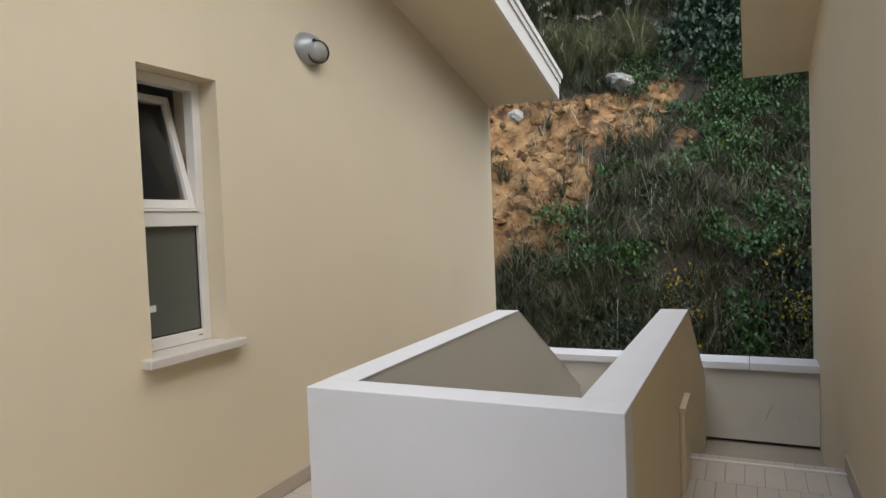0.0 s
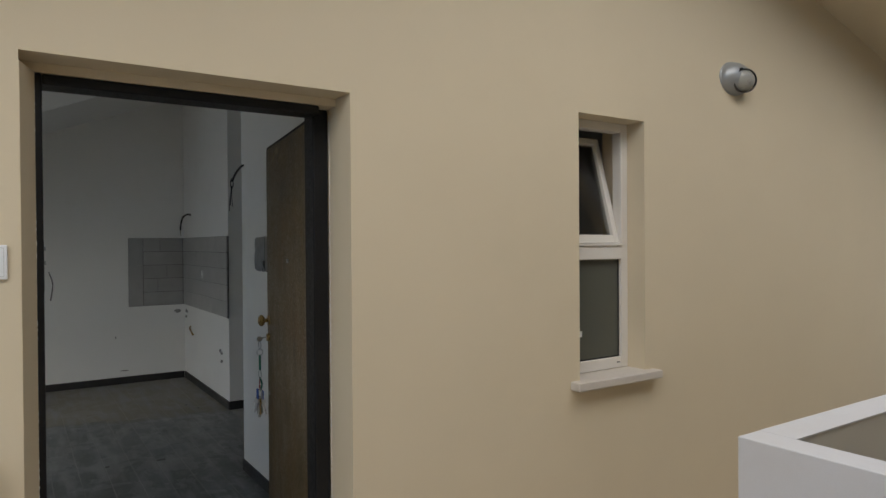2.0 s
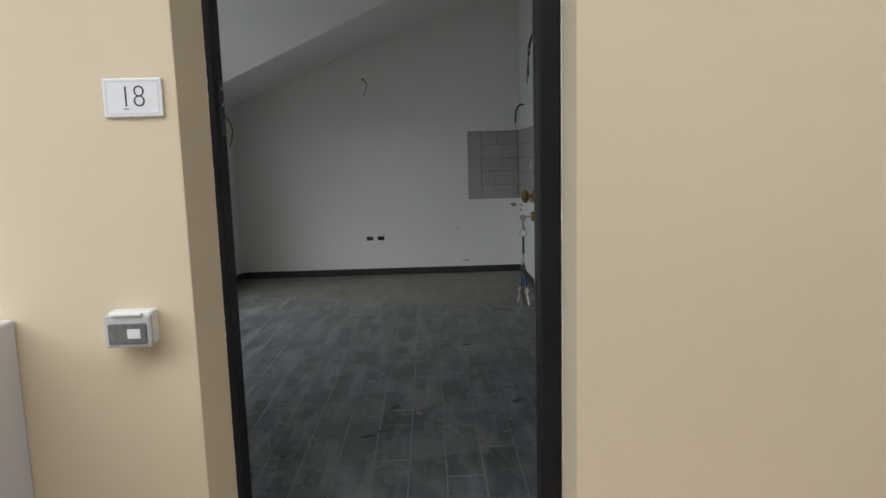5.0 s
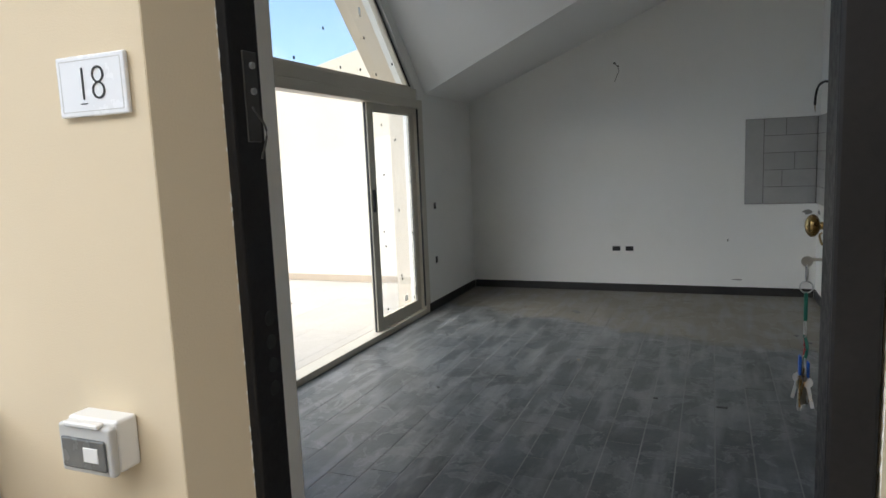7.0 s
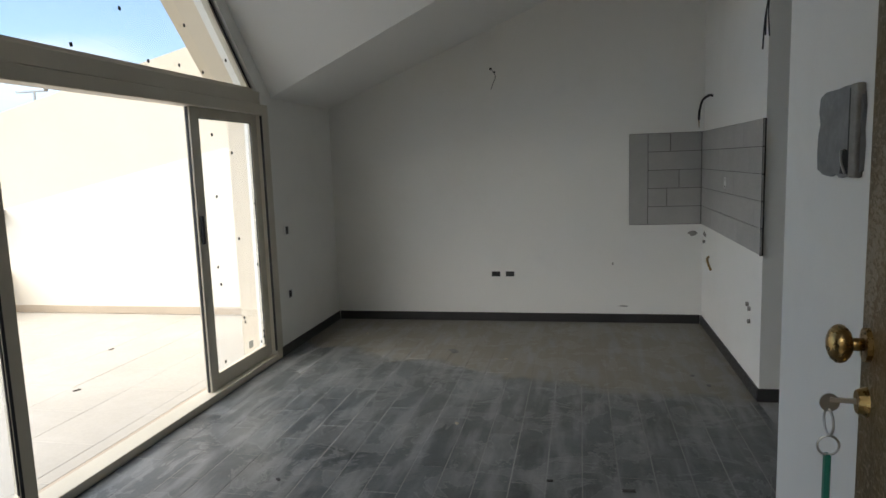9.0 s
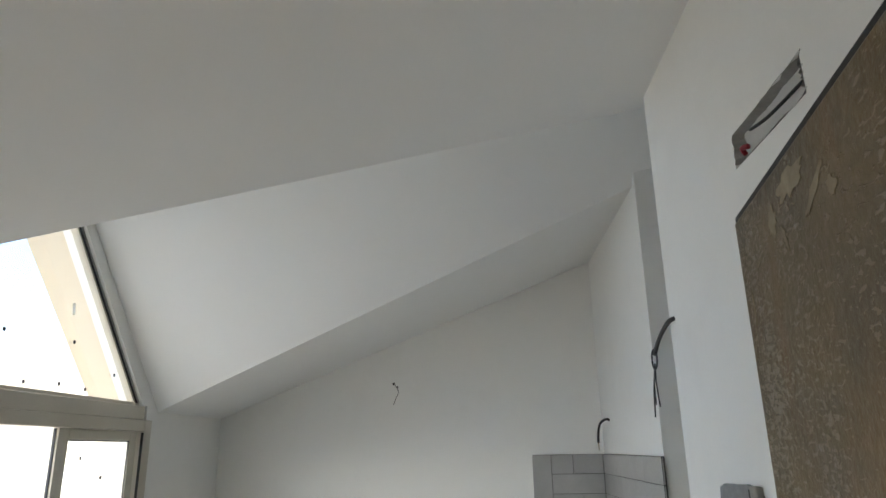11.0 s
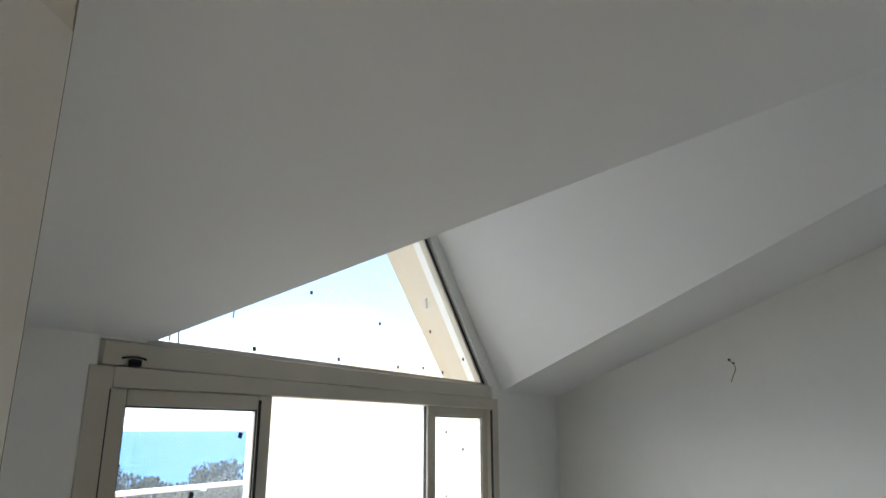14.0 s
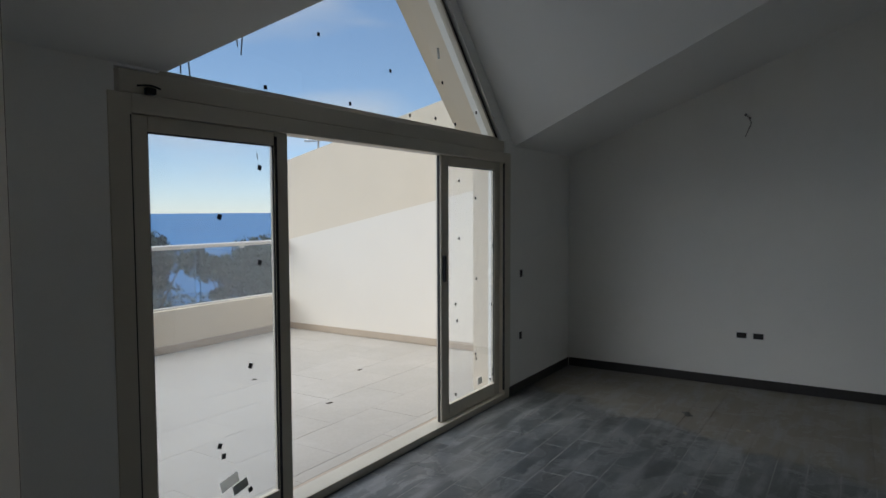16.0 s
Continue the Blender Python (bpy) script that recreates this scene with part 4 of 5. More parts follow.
part("cover_cap", box(PX1, PX1 + 0.034, 4.24, 4.56, 0.425, 0.45, 0.006, 2), PALE, spar)

# end wall of the landing, beside the door
ew = structure(part("wall_landing_end", box(XF + 0.001, 1.4, -0.17, -0.02, -0.3, 0.962, 0.008, 2), WHITE_RENDER), "white rendered low wall at the end of the landing")

# ---- neighbouring house ----
NX, NY = 0.82, 6.95
nh = structure(part("wall_neighbour", plate([(-1.5, -0.8), (NY, -0.8), (NY, soffit(NY) + 0.1), (RIDGE_Y, soffit(RIDGE_Y) + 0.1), (-1.5, soffit(-1.5) + 0.1)], [], lambda u, v: (NX, u, v), (4.0, 0, 0)), CREAM), "cream rendered wall of the neighbouring house")
for nm, y0, y1 in (("roof_neighbour_north", RIDGE_Y + 0.001, NY + 0.01), ("roof_neighbour_south", -1.9, RIDGE_Y)):
    structure(part(nm, slab([(0.325, y0, soffit(y0)), (0.325, y1, soffit(y1)), (5.0, y1, soffit(y1)), (5.0, y0, soffit(y0))], (0, 0, 0.26)), CREAM), "cream soffit and roof slab of the neighbouring house")
skirt("baseboard_neighbour", NX - 0.012, NX, 0.0, 4.86, OUT_SKIRT, 0.085, "beige tiled skirting of the neighbouring house")
# lower back wall with coping
bw = structure(part("wall_retaining", box(-4.0, NX - 0.002, 6.42, 6.60, -0.39, 0.19), STAIR_RENDER), "grey rendered retaining wall")
for i, (xa, xb) in enumerate(((-4.0, -2.0), (-1.997, -0.62), (-0.617, 0.33), (0.333, NX - 0.002))):
    structure(part("trim_retaining_coping_%d" % (i + 1), box(xa, xb, 6.37, 6.64, 0.19, 0.25, 0.006, 2), WHITE_RENDER), "white coping slab on the retaining wall")
structure(part("trim_retaining_foot", box(-0.4, NX - 0.002, 6.28, 6.40, -0.7, -0.43, 0.006, 2), STAIR_RENDER), "white kerb along the foot of the retaining wall")

# ---- kitchen splashback ----
tiles = thing("splashback", (0, 0, 0), "grey wall tiles in a small unfinished kitchen splashback", "wall tiles")
part("adhesive", box(XB + 0.001, XB + 0.008, 1.572, YK - 0.001, 0.880, 1.668), TILE_ADHESIVE, tiles)
part("adhesive", box(XK + 0.012, XB + 0.008, YK - 0.008, YK - 0.001, 0.880, 1.668), TILE_ADHESIVE, tiles)
TZ = [0.882 + 0.157 * i for i in range(6)]


def wall_tile(a0, a1, z0, z1, side_wall=False):
    if side_wall:
        bm = box(a0, a1, YK - 0.018, YK - 0.008, z0 + 0.0022, z1 - 0.0022, 0.0015, 1)
    else:
        bm = box(XB + 0.008, XB + 0.018, a0, a1, z0 + 0.0022, z1 - 0.0022, 0.0015, 1)
    part("tile", bm, GREY_TILE, tiles)


wall_tile(1.573, 1.726, 0.882, 1.667)
yb1 = YK - 0.020
for r, cuts in enumerate(([], [1.885], [1.985], [], [1.912])):
    ys = [1.729] + cuts + [yb1]
    for a, b in zip(ys, ys[1:]):
        wall_tile(a + 0.0022, b - 0.0022, TZ[r], TZ[r + 1])
for r in range(5):
    xs = [XB + 0.020, (-7.62, -7.2, -7.75, -7.35, -7.5)[r], (-6.72, -6.3, -6.85, -6.45, -6.6)[r], XK + 0.014]
    for a, b in zip(xs, xs[1:]):
        wall_tile(a + 0.0005, b - 0.0005, TZ[r], TZ[r + 1], True)
part("edge_strip", box(XK + 0.006, XK + 0.013, YK - 0.019, YK - 0.001, 0.88, 1.668), RUBBER, tiles)

# ---- rough electrics ----
def socket_box(name, at, turn, w, h, label):
    """A bare wall box: dark recess with a pale rim."""
    s = thing(name, at, label, "wall socket", turn=turn)
    part("rim", plate(rect(-w / 2 - 0.008, w / 2 + 0.008, -h / 2 - 0.008, h / 2 + 0.008), [rect(-w / 2, w / 2, -h / 2, h / 2)], lambda u, v: (u, -0.001, v), (0, -0.004, 0)), PLASTIC_WHITE, s)
    part("recess", box(-w / 2, w / 2, -0.002, 0.0, -h / 2, h / 2), RUBBER, s)
    return s


for i, y in enumerate((0.385, 0.515)):
    s = socket_box("wall_socket", (XB, y, 0.443), 90, 0.078, 0.046, "open black socket box in the white back wall")
    part("module", box(0.042, 0.050, -0.006, -0.002, -0.026, 0.026, 0.001, 1), PLASTIC_WHITE, s)
socket_box("wall_socket", (-6.985, YL, 0.985), 180, 0.055, 0.06, "open black switch box in the white wall")
socket_box("wall_socket", (-6.975, YL, 0.468), 180, 0.055, 0.06, "open black socket box in the white wall")
s = socket_box("wall_socket", (-7.10, YK - 0.018, 1.268), 0, 0.042, 0.062, "white socket frame in the tiled splashback")
part("strap", box(-0.012, 0.012, -0.005, -0.001, -0.02, 0.02, 0.001, 1), PLASTIC_WHITE, s)
s = thing("electric_cable", (XB, 0.40, 2.28), "loose lamp wires hanging from the back wall", "cable")
part("hole", cyl((0, -0.02, 0.012), (0.004, -0.02, 0.012), 0.012), RUBBER, s)
part("hole", cyl((0, 0.012, -0.018), (0.003, 0.012, -0.018), 0.009), RUBBER, s)
tube([(0.0, -0.02, 0.012), (0.03, 0.0, -0.01), (0.03, 0.025, -0.06), (0.015, 0.0, -0.12), (0.012, -0.02, -0.17)], 0.0035, CEMENT, "wire", s)
s = thing("electric_cable", (-7.70, YK, 1.93), "black cable bent out of the kitchen wall", "cable")
tube([(0, 0, 0), (-0.06, -0.02, 0.01), (-0.17, -0.05, -0.02), (-0.24, -0.06, -0.10), (-0.262, -0.06, -0.17)], 0.010, COPPER, "sheath", s)
tube([(-0.262, -0.06, -0.17), (-0.27, -0.06, -0.20), (-0.255, -0.055, -0.235)], 0.005, PLASTIC_GREY, "wire", s)
tube([(-0.262, -0.06, -0.17), (-0.25, -0.06, -0.21), (-0.275, -0.055, -0.232)], 0.004, BRASS, "wire", s)
s = thing("electric_cable", (-4.33, YN, 2.135), "coiled cable hanging from the short wall", "cable")
tube([(0, 0, 0.0), (-0.02, -0.02, -0.012), (-0.09, -0.035, -0.055), (-0.15, -0.04, -0.10)], 0.008, SKIRT, "conduit", s)
lp = [(-0.16 + 0.034 * math.sin(a), -0.04, -0.115 + 0.034 * math.cos(a)) for a in [i * 0.52 for i in range(14)]]
tube(lp, 0.0032, COPPER, "wire", s)
for dx, dz in ((-0.05, -0.20), (-0.02, -0.16), (0.03, -0.17)):
    tube([(-0.16, -0.04, -0.13), (-0.165 + dx * 0.5, -0.045, -0.115 + dz * 0.5), (-0.16 + dx, -0.045, -0.11 + dz)], 0.0025, COPPER, "wire", s)
# junction box beside the door, roughly covered
s = thing("junction_box", (-3.935, YN, 1.522), "grey taped-over junction box in the white wall", "junction box")
bm = bmesh.new()
rj = random.Random(3)
n = 26
vf, vb = [], []
for i in range(n):
    a = 2 * math.pi * i / n
    cx, cz = math.cos(a), math.sin(a)
    k = 1 / max(abs(cx), abs(cz))
    r = 1 + rj.uniform(-0.05, 0.05)
    vf.append(bm.verts.new((0.14 * min(1, abs(k * cx)) * math.copysign(1, cx) * r, -0.008 - 0.004 * rj.random(), 0.108 * min(1, abs(k * cz)) * math.copysign(1, cz) * r)))
    vb.append(bm.verts.new((vf[-1].co.x, 0.0, vf[-1].co.z)))
bm.faces.new(vf)
for i in range(n):
    bm.faces.new((vf[i], vb[i], vb[(i + 1) % n], vf[(i + 1) % n]))
part("cover", bm, COVER_GREY, s, "grey crumpled cover")
part("frame", box(0.095, 0.135, -0.02, -0.001, -0.11, 0.112, 0.003, 1), CEMENT, s)
part("slot", box(0.083, 0.097, -0.0185, -0.010, -0.104, 0.104, 0.002, 1), BLACK, s)
part("torn_gap", slab([(0.035, -0.0165, -0.102), (0.083, -0.0165, -0.102), (0.083, -0.0165, -0.052), (0.052, -0.0165, -0.042)], (0, 0.006, 0)), BLACK, s)
tube([(0.05, -0.02, -0.045), (0.062, -0.024, -0.07), (0.078, -0.02, -0.10)], 0.003, PLASTIC_GREY, "wire", s)
# hole over the door
s = thing("wall_hole", (-3.49, YN + 0.001, 2.43), "rough broken hole in the plaster with loose wires", "wall hole")
part("back", box(-0.178, 0.178, 0.022, 0.03, -0.046, 0.046), PLASTIC_GREY, s)
bm = bmesh.new()
lo_, hi_ = [], []
for i in range(40):
    a = 2 * math.pi * i / 40
    k = 1 / max(abs(math.cos(a)), abs(math.sin(a)))
    k *= 1 + 0.16 * (rj.random() - 0.4)
    k2 = k * (1 - 0.03 - 0.10 * rj.random())
    hi_.append(bm.verts.new((0.178 * k * math.cos(a), -0.002, 0.044 * k * math.sin(a))))
    lo_.append(bm.verts.new((0.172 * k2 * math.cos(a), 0.02 + 0.01 * rj.random(), 0.041 * k2 * math.sin(a))))
for i in range(40):
    bm.faces.new((hi_[i], lo_[i], lo_[(i + 1) % 40], hi_[(i + 1) % 40]))
part("broken_edge", bm, CEMENT, s)
tube([(-0.15, 0.012, -0.02), (-0.135, 0.0, -0.012), (-0.115, 0.006, -0.016)], 0.007, RED, "wire", s)
tube([(0.15, 0.02, 0.005), (0.03, -0.004, -0.012), (-0.08, 0.0, 0.01)], 0.004, COPPER, "wire", s)
# pipe stubs low on the kitchen wall
s = thing("water_outlet", (-7.75, YK, 0.62), "capped water outlets and tape on the kitchen wall", "pipe")
tube([(0, 0, 0.02), (0.08, -0.03, 0.01), (0.2, -0.035, -0.03), (0.24, -0.03, -0.05)], 0.010, BRASS, "pipe", s)
for i, (x, z) in enumerate(((-6.45, 0.53), (-6.40, 0.51), (-6.40, 0.43), (-7.95, 0.74))):
    s = thing("pipe_stub", (x, YK, z), "small dark pipe stub in the kitchen wall", "pipe")
    part("stub", cyl((0, 0.0, 0), (0, -0.015, 0), 0.014), CEMENT, s)

# ---- terrace ----
TX, TY = -8.35, -5.2
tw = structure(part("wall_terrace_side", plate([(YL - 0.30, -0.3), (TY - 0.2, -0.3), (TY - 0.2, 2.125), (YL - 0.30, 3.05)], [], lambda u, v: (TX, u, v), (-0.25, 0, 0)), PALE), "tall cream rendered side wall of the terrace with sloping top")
structure(part("wall_terrace_parapet", box(TX + 0.001, 1.2, TY - 0.16, TY, -0.3, 0.42, 0.006, 2), PALE), "low cream terrace parapet")
structure(part("wall_terrace_near", box(1.0, 1.25, -6.0, -0.3, -0.3, 1.1), PALE), "cream wall closing the terrace")
# thin paler sheet: the slanting edge between light and shade, done in colour
structure(part("wall_terrace_side_lower", slab([(TX, YL - 0.31, TERR_Z - 0.1), (TX, TY + 0.002, TERR_Z - 0.1), (TX, TY + 0.002, 1.13), (TX, YL - 0.31, 1.915)], (0.004, 0, 0)), LIT_RENDER), "lower part of the terrace side wall, brighter light put into its paler colour, with a sloping edge")
skirt("baseboard_terrace_side", TX + 0.004, TX + 0.016, YL - 0.32, TY, OUT_SKIRT, 0.085, "beige tiled skirting on the terrace", TERR_Z)
skirt("baseboard_terrace_parapet", TX + 0.015, 1.0, TY, TY + 0.014, OUT_SKIRT, 0.085, "beige tiled skirting on the terrace", TERR_Z)
rail = thing("balcony_railing", (0, TY - 0.08, 0.42), "glass balcony railing with a beige metal handrail on the parapet", "railing")
part("handrail", box(TX + 0.006, 1.0, -0.03, 0.11, 0.665, 0.71, 0.01, 2), WHITE_ALU, rail)
part("bracket", box(TX + 0.012, TX + 0.09, 0.03, 0.09, 0.59, 0.665, 0.004, 1), WHITE_ALU, rail)
part("shoe", box(TX + 0.02, 1.0, -0.02, 0.02, 0.0, 0.02, 0.003, 1), WHITE_ALU, rail)
for i in range(7):
    xa = TX + 0.1 + 1.3 * i
    g = part("glass_panel", box(xa, xa + 1.24, -0.006, 0.006, 0.015, 0.67), RAIL_GLASS, rail)
    g.visible_shadow = False
    part("clamp", box(xa + 0.58, xa + 0.66, -0.014, 0.014, 0.63, 0.665, 0.003, 1), STEEL, rail)
s = thing("wall_rail", (TX - 0.12, -4.75, 2.24), "short grey metal rail standing on the terrace wall", "rail")
part("post", cyl((0, 0, -0.03), (0, 0, 0.17), 0.014), STEEL, s)
part("bar", box(-0.03, 0.03, -0.22, 0.16, 0.17, 0.20, 0.004, 1), STEEL, s)

# ---- tiles and planks ----
def plank_mesh(name, w, l, mat, h=0.012, gap=0.003):
    """One shared tile mesh, its corner at the origin."""
    bm = box(gap / 2, l - gap / 2, gap / 2, w - gap / 2, -h, 0.0, 0.0012, 1)
    me = bpy.data.meshes.new(name)
    bm.to_mesh(me)
    bm.free()
    me.materials.append(mat)
    return me


def lay(name, parent, mat, x0, x1, y0, y1, w, l, stagger, gap=0.003, z=0.0, seed=1):
    """Planks along x in rows of width w from y0 to y1, cut at the ends."""
    r = random.Random(seed)
    cache = {}
    y = y0
    row = 0
    while y < y1 - 0.01:
        ww = min(w, y1 - y)
        off = (stagger[row % len(stagger)]) * l
        x = x0 - off
        while x < x1 - 0.01:
            a, b = max(x, x0), min(x + l, x1)
            if b - a > 0.02:
                key = (round(ww, 3), round(b - a, 3))
                if key not in cache:
                    cache[key] = plank_mesh(name, key[0], key[1], mat, gap=gap)
                ob = new(name, cache[key])
                ob.parent = parent
                ob.location = (a, y, z + r.uniform(-0.0006, 0.0006))
            x += l
        y += w
        row += 1


# ---- ground, hill and sea ----
EARTH = material("ochre_rock", (0.36, 0.19, 0.070), 0.95, var=0.35, big=0.9, small=9, bump=1.0, bump_scale=7, tint=(0.42, 0.30, 0.17), stain=0.6)
SOIL = material("dark_soil", (0.040, 0.034, 0.022), 1.0, var=0.4, big=1.2, small=12, bump=0.8, bump_scale=12, tint=(0.08, 0.055, 0.03), stain=0.5)
GRASS = material("dry_grass", (0.066, 0.074, 0.036), 0.8, var=0.3, big=1.1, small=4, tint=(0.15, 0.122, 0.07), stain=0.7, per_island=0.6)
PAMPAS = material("pampas_blade", (0.14, 0.145, 0.062), 0.75, var=0.3, big=1.1, small=4, tint=(0.22, 0.19, 0.10), stain=0.6, per_island=0.6)
LEAF = material("green_leaf", (0.028, 0.078, 0.016), 0.6, var=0.35, big=0.8, small=5, tint=(0.055, 0.10, 0.012), stain=0.6, per_island=0.5)
DARK_LEAF = material("dark_leaf", (0.018, 0.042, 0.016), 0.6, var=0.3, big=0.8, small=5, per_island=0.45)
GORSE = material("yellow_gorse", (0.26, 0.19, 0.015), 0.7, var=0.3, big=1.5, small=6, per_island=0.4)
PLUME = material("pampas_plume", (0.55, 0.48, 0.36), 0.9, var=0.15)
BOULDER = material("pale_boulder", (0.30, 0.29, 0.26), 0.9, var=0.2, big=3, small=20, bump=0.6, bump_scale=14)
BARK = material("bark", (0.07, 0.055, 0.04), 0.9, var=0.3, big=3, small=20, bump=0.6, bump_scale=30)
WATER = material("sea_water", (0.020, 0.145, 0.34), 0.45, var=0.10, big=0.002, small=0.05, spec=0.25)
FAR_LEAF = material("far_leaf", (0.052, 0.078, 0.062), 0.8, var=0.3, big=0.5, small=3, per_island=0.4)


STALK = material("dry_stalk", (0.30, 0.27, 0.20), 0.8, var=0.2, per_island=0.5)
EARTH_CHUNK = material("ochre_chunk", (0.215, 0.122, 0.048), 0.95, var=0.35, big=2.0, small=14, bump=1.0, bump_scale=16, tint=(0.30, 0.20, 0.11), stain=0.6, per_island=0.5)


def fbm(x, y, z=0.0, s=1.0, octs=4):
    v, a = 0.0, 1.0
    for _ in range(octs):
        v += a * noise.noise(Vector((x * s, y * s, z * s)))
        a, s = a * 0.5, s * 2.05
    return v


def rockiness(x, z):
    """1 on the bare ochre face, 0 in the scrub."""
    a = (-1.45 - x + 0.9 * fbm(x, z, 3.0, 0.7, 3)) / 0.5
    b = (3.9 - z + 0.8 * fbm(x, z, 9.0, 0.6, 3)) / 0.6
    c = (z - 0.55 + 0.5 * fbm(x, z, 5.0, 0.8, 2)) / 0.4
    main_face = min(a, b, c)
    patch = min((fbm(x, z, 21.0, 0.9, 3) + 0.16) / 0.2, (z - 2.25) / 0.3, (3.35 + 0.3 * fbm(x, z, 4.0, 1.0, 2) - z) / 0.3, (-0.15 + 0.4 * fbm(x, z, 6.0, 1.0, 2) - x) / 0.3)
    return max(0.0, min(1.0, max(main_face, patch)))


def hill(x, y):
    if y > 6.9:
        t = y - 6.9
        z = -0.35 + 1.06 * t - 0.010 * t * t * (1 if t < 20 else 20 / t)
        k = min(1.0, t / 1.2)
        z += k * (0.35 * fbm(x, y, 0, 0.45) + 0.10 * fbm(x, y, 2, 2.1, 3))
        r = rockiness(x, z)
        z += k * r * (0.50 * abs(fbm(x * 1.2, y * 0.9 + x * 0.6, 5, 1.1, 5)) - 0.15 + 0.26 * abs(fbm(x * 1.3, y, 8, 3.1, 5)))
        return z
    if y > -5.9:
        return -0.72
    t = -5.9 - y
    return -0.72 - 0.30 * t - 0.10 * fbm(x, y, 0, 0.1, 3) * min(t, 20)


def blend_ground(a, b):
    """Dark soil that gives way to ochre rock by the sheet's own mask."""
    m = a.copy()
    m.name = "bank_soil_and_rock"
    nt = m.node_tree
    N, L = nt.nodes, nt.links
    at = N.new("ShaderNodeAttribute")
    at.attribute_name = "rock"
    geo = N.new("ShaderNodeNewGeometry")
    n = N.new("ShaderNodeTexNoise")
    n.inputs["Scale"].default_value, n.inputs["Detail"].default_value, n.inputs["Roughness"].default_value = 3.4, 9.0, 0.72
    L.new(geo.outputs["Position"], n.inputs["Vector"])
    v = N.new("ShaderNodeTexVoronoi")
    v.inputs["Scale"].default_value = 3.2
    L.new(geo.outputs["Position"], v.inputs["Vector"])
    k = N.new("ShaderNodeMath")
    k.operation = "MULTIPLY_ADD"
    L.new(n.outputs["Fac"], k.inputs[0])
    k.inputs[1].default_value = 0.9
    k.inputs[2].default_value = -0.45
    s_ = N.new("ShaderNodeMath")
    L.new(at.outputs["Fac"], s_.inputs[0])
    L.new(k.outputs[0], s_.inputs[1])
    r = N.new("ShaderNodeMapRange")
    r.inputs["From Min"].default_value, r.inputs["From Max"].default_value = 0.25, 0.5
    L.new(s_.outputs[0], r.inputs["Value"])
    ramp = N.new("ShaderNodeValToRGB")
    ramp.color_ramp.elements[0].color, ramp.color_ramp.elements[0].position = (0.040, 0.019, 0.008, 1), 0.38
    ramp.color_ramp.elements[1].color, ramp.color_ramp.elements[1].position = (0.33, 0.22, 0.11, 1), 0.70
    e = ramp.color_ramp.elements.new(0.48)
    e.color = (0.175, 0.092, 0.033, 1)
    L.new(n.outputs["Fac"], ramp.inputs["Fac"])
    bs = N["Principled BSDF"]
    old = bs.inputs["Base Color"].links[0].from_socket
    x = N.new("ShaderNodeMix")
    x.data_type = "RGBA"
    L.new(r.outputs["Result"], x.inputs["Factor"])
    L.new(old, x.inputs["A"])
    L.new(ramp.outputs["Color"], x.inputs["B"])
    L.new(x.outputs["Result"], bs.inputs["Base Color"])
    return m


bm = bmesh.new()
rock_layer = bm.verts.layers.float.new("rock")
ys = [-90, -70, -55, -42, -32, -24, -18, -13, -9, -6.5, -5.9, 6.9] + [6.9 + 0.08 * i for i in range(1, 90)] + [14.1 + 0.3 * i for i in range(1, 20)] + [20.0 + 1.4 * i for i in range(1, 24)]
xs = [-70, -50, -35, -25, -18, -13, -10] + [-8.0 + 0.4 * i for i in range(8)] + [-4.8 + 0.08 * i for i in range(82)] + [1.9 + 0.3 * i for i in range(9)] + [5, 7, 10, 14, 20, 30, 45, 70]
grid = []
for y in ys:
    row = []
    for x in xs:
        v = bm.verts.new((x, y, hill(x, y)))
        v[rock_layer] = rockiness(x, v.co.z) if y > 6.9 else 0.0
        row.append(v)
    grid.append(row)
for j in range(len(ys) - 1):
    for i in range(len(xs) - 1):
        bm.faces.new((grid[j][i], grid[j][i + 1], grid[j + 1][i + 1], grid[j + 1][i]))
ground = structure(part("ground", bm, blend_ground(SOIL, EARTH)), "steep earth bank with bare ochre rock and scrub")
sea = structure(part("water", slab([(-5000, -40, -18), (5000, -40, -18), (5000, -5000, -18), (-5000, -5000, -18)], (0, 0, -0.5)), WATER), "calm blue sea reaching the horizon")


def stuff(name, verts, faces, mat, label, category):
    me = bpy.data.meshes.new(name)
    me.from_pydata(verts, [], faces)
    me.materials.append(mat)
    return tagged(new(name, me), label, category, kind="stuff")


def tuft(verts, faces, p, n, length, spread, width, r, droop=1.0):
    """Blades that rise from one root and arch over."""
    for _ in range(n):
        a = r.uniform(0, 2 * math.pi)
        d = Vector((math.cos(a), math.sin(a), 0))
        side = Vector((-d.y, d.x, 0)) * width
        l, s = length * r.uniform(0.5, 1.1), spread * r.uniform(0.2, 1.1)
        base = len(verts)
        for k in range(4):
            u = k / 3
            c = p + d * (s * l * u * (0.5 + 0.7 * u)) + Vector((0, 0, l * (u - droop * 0.42 * s * u * u * u * 1.6)))
            w = side * (1 - 0.85 * u)
            verts += [tuple(c - w), tuple(c + w)]
        for k in range(3):
            q = base + 2 * k
            faces.append((q, q + 1, q + 3, q + 2))


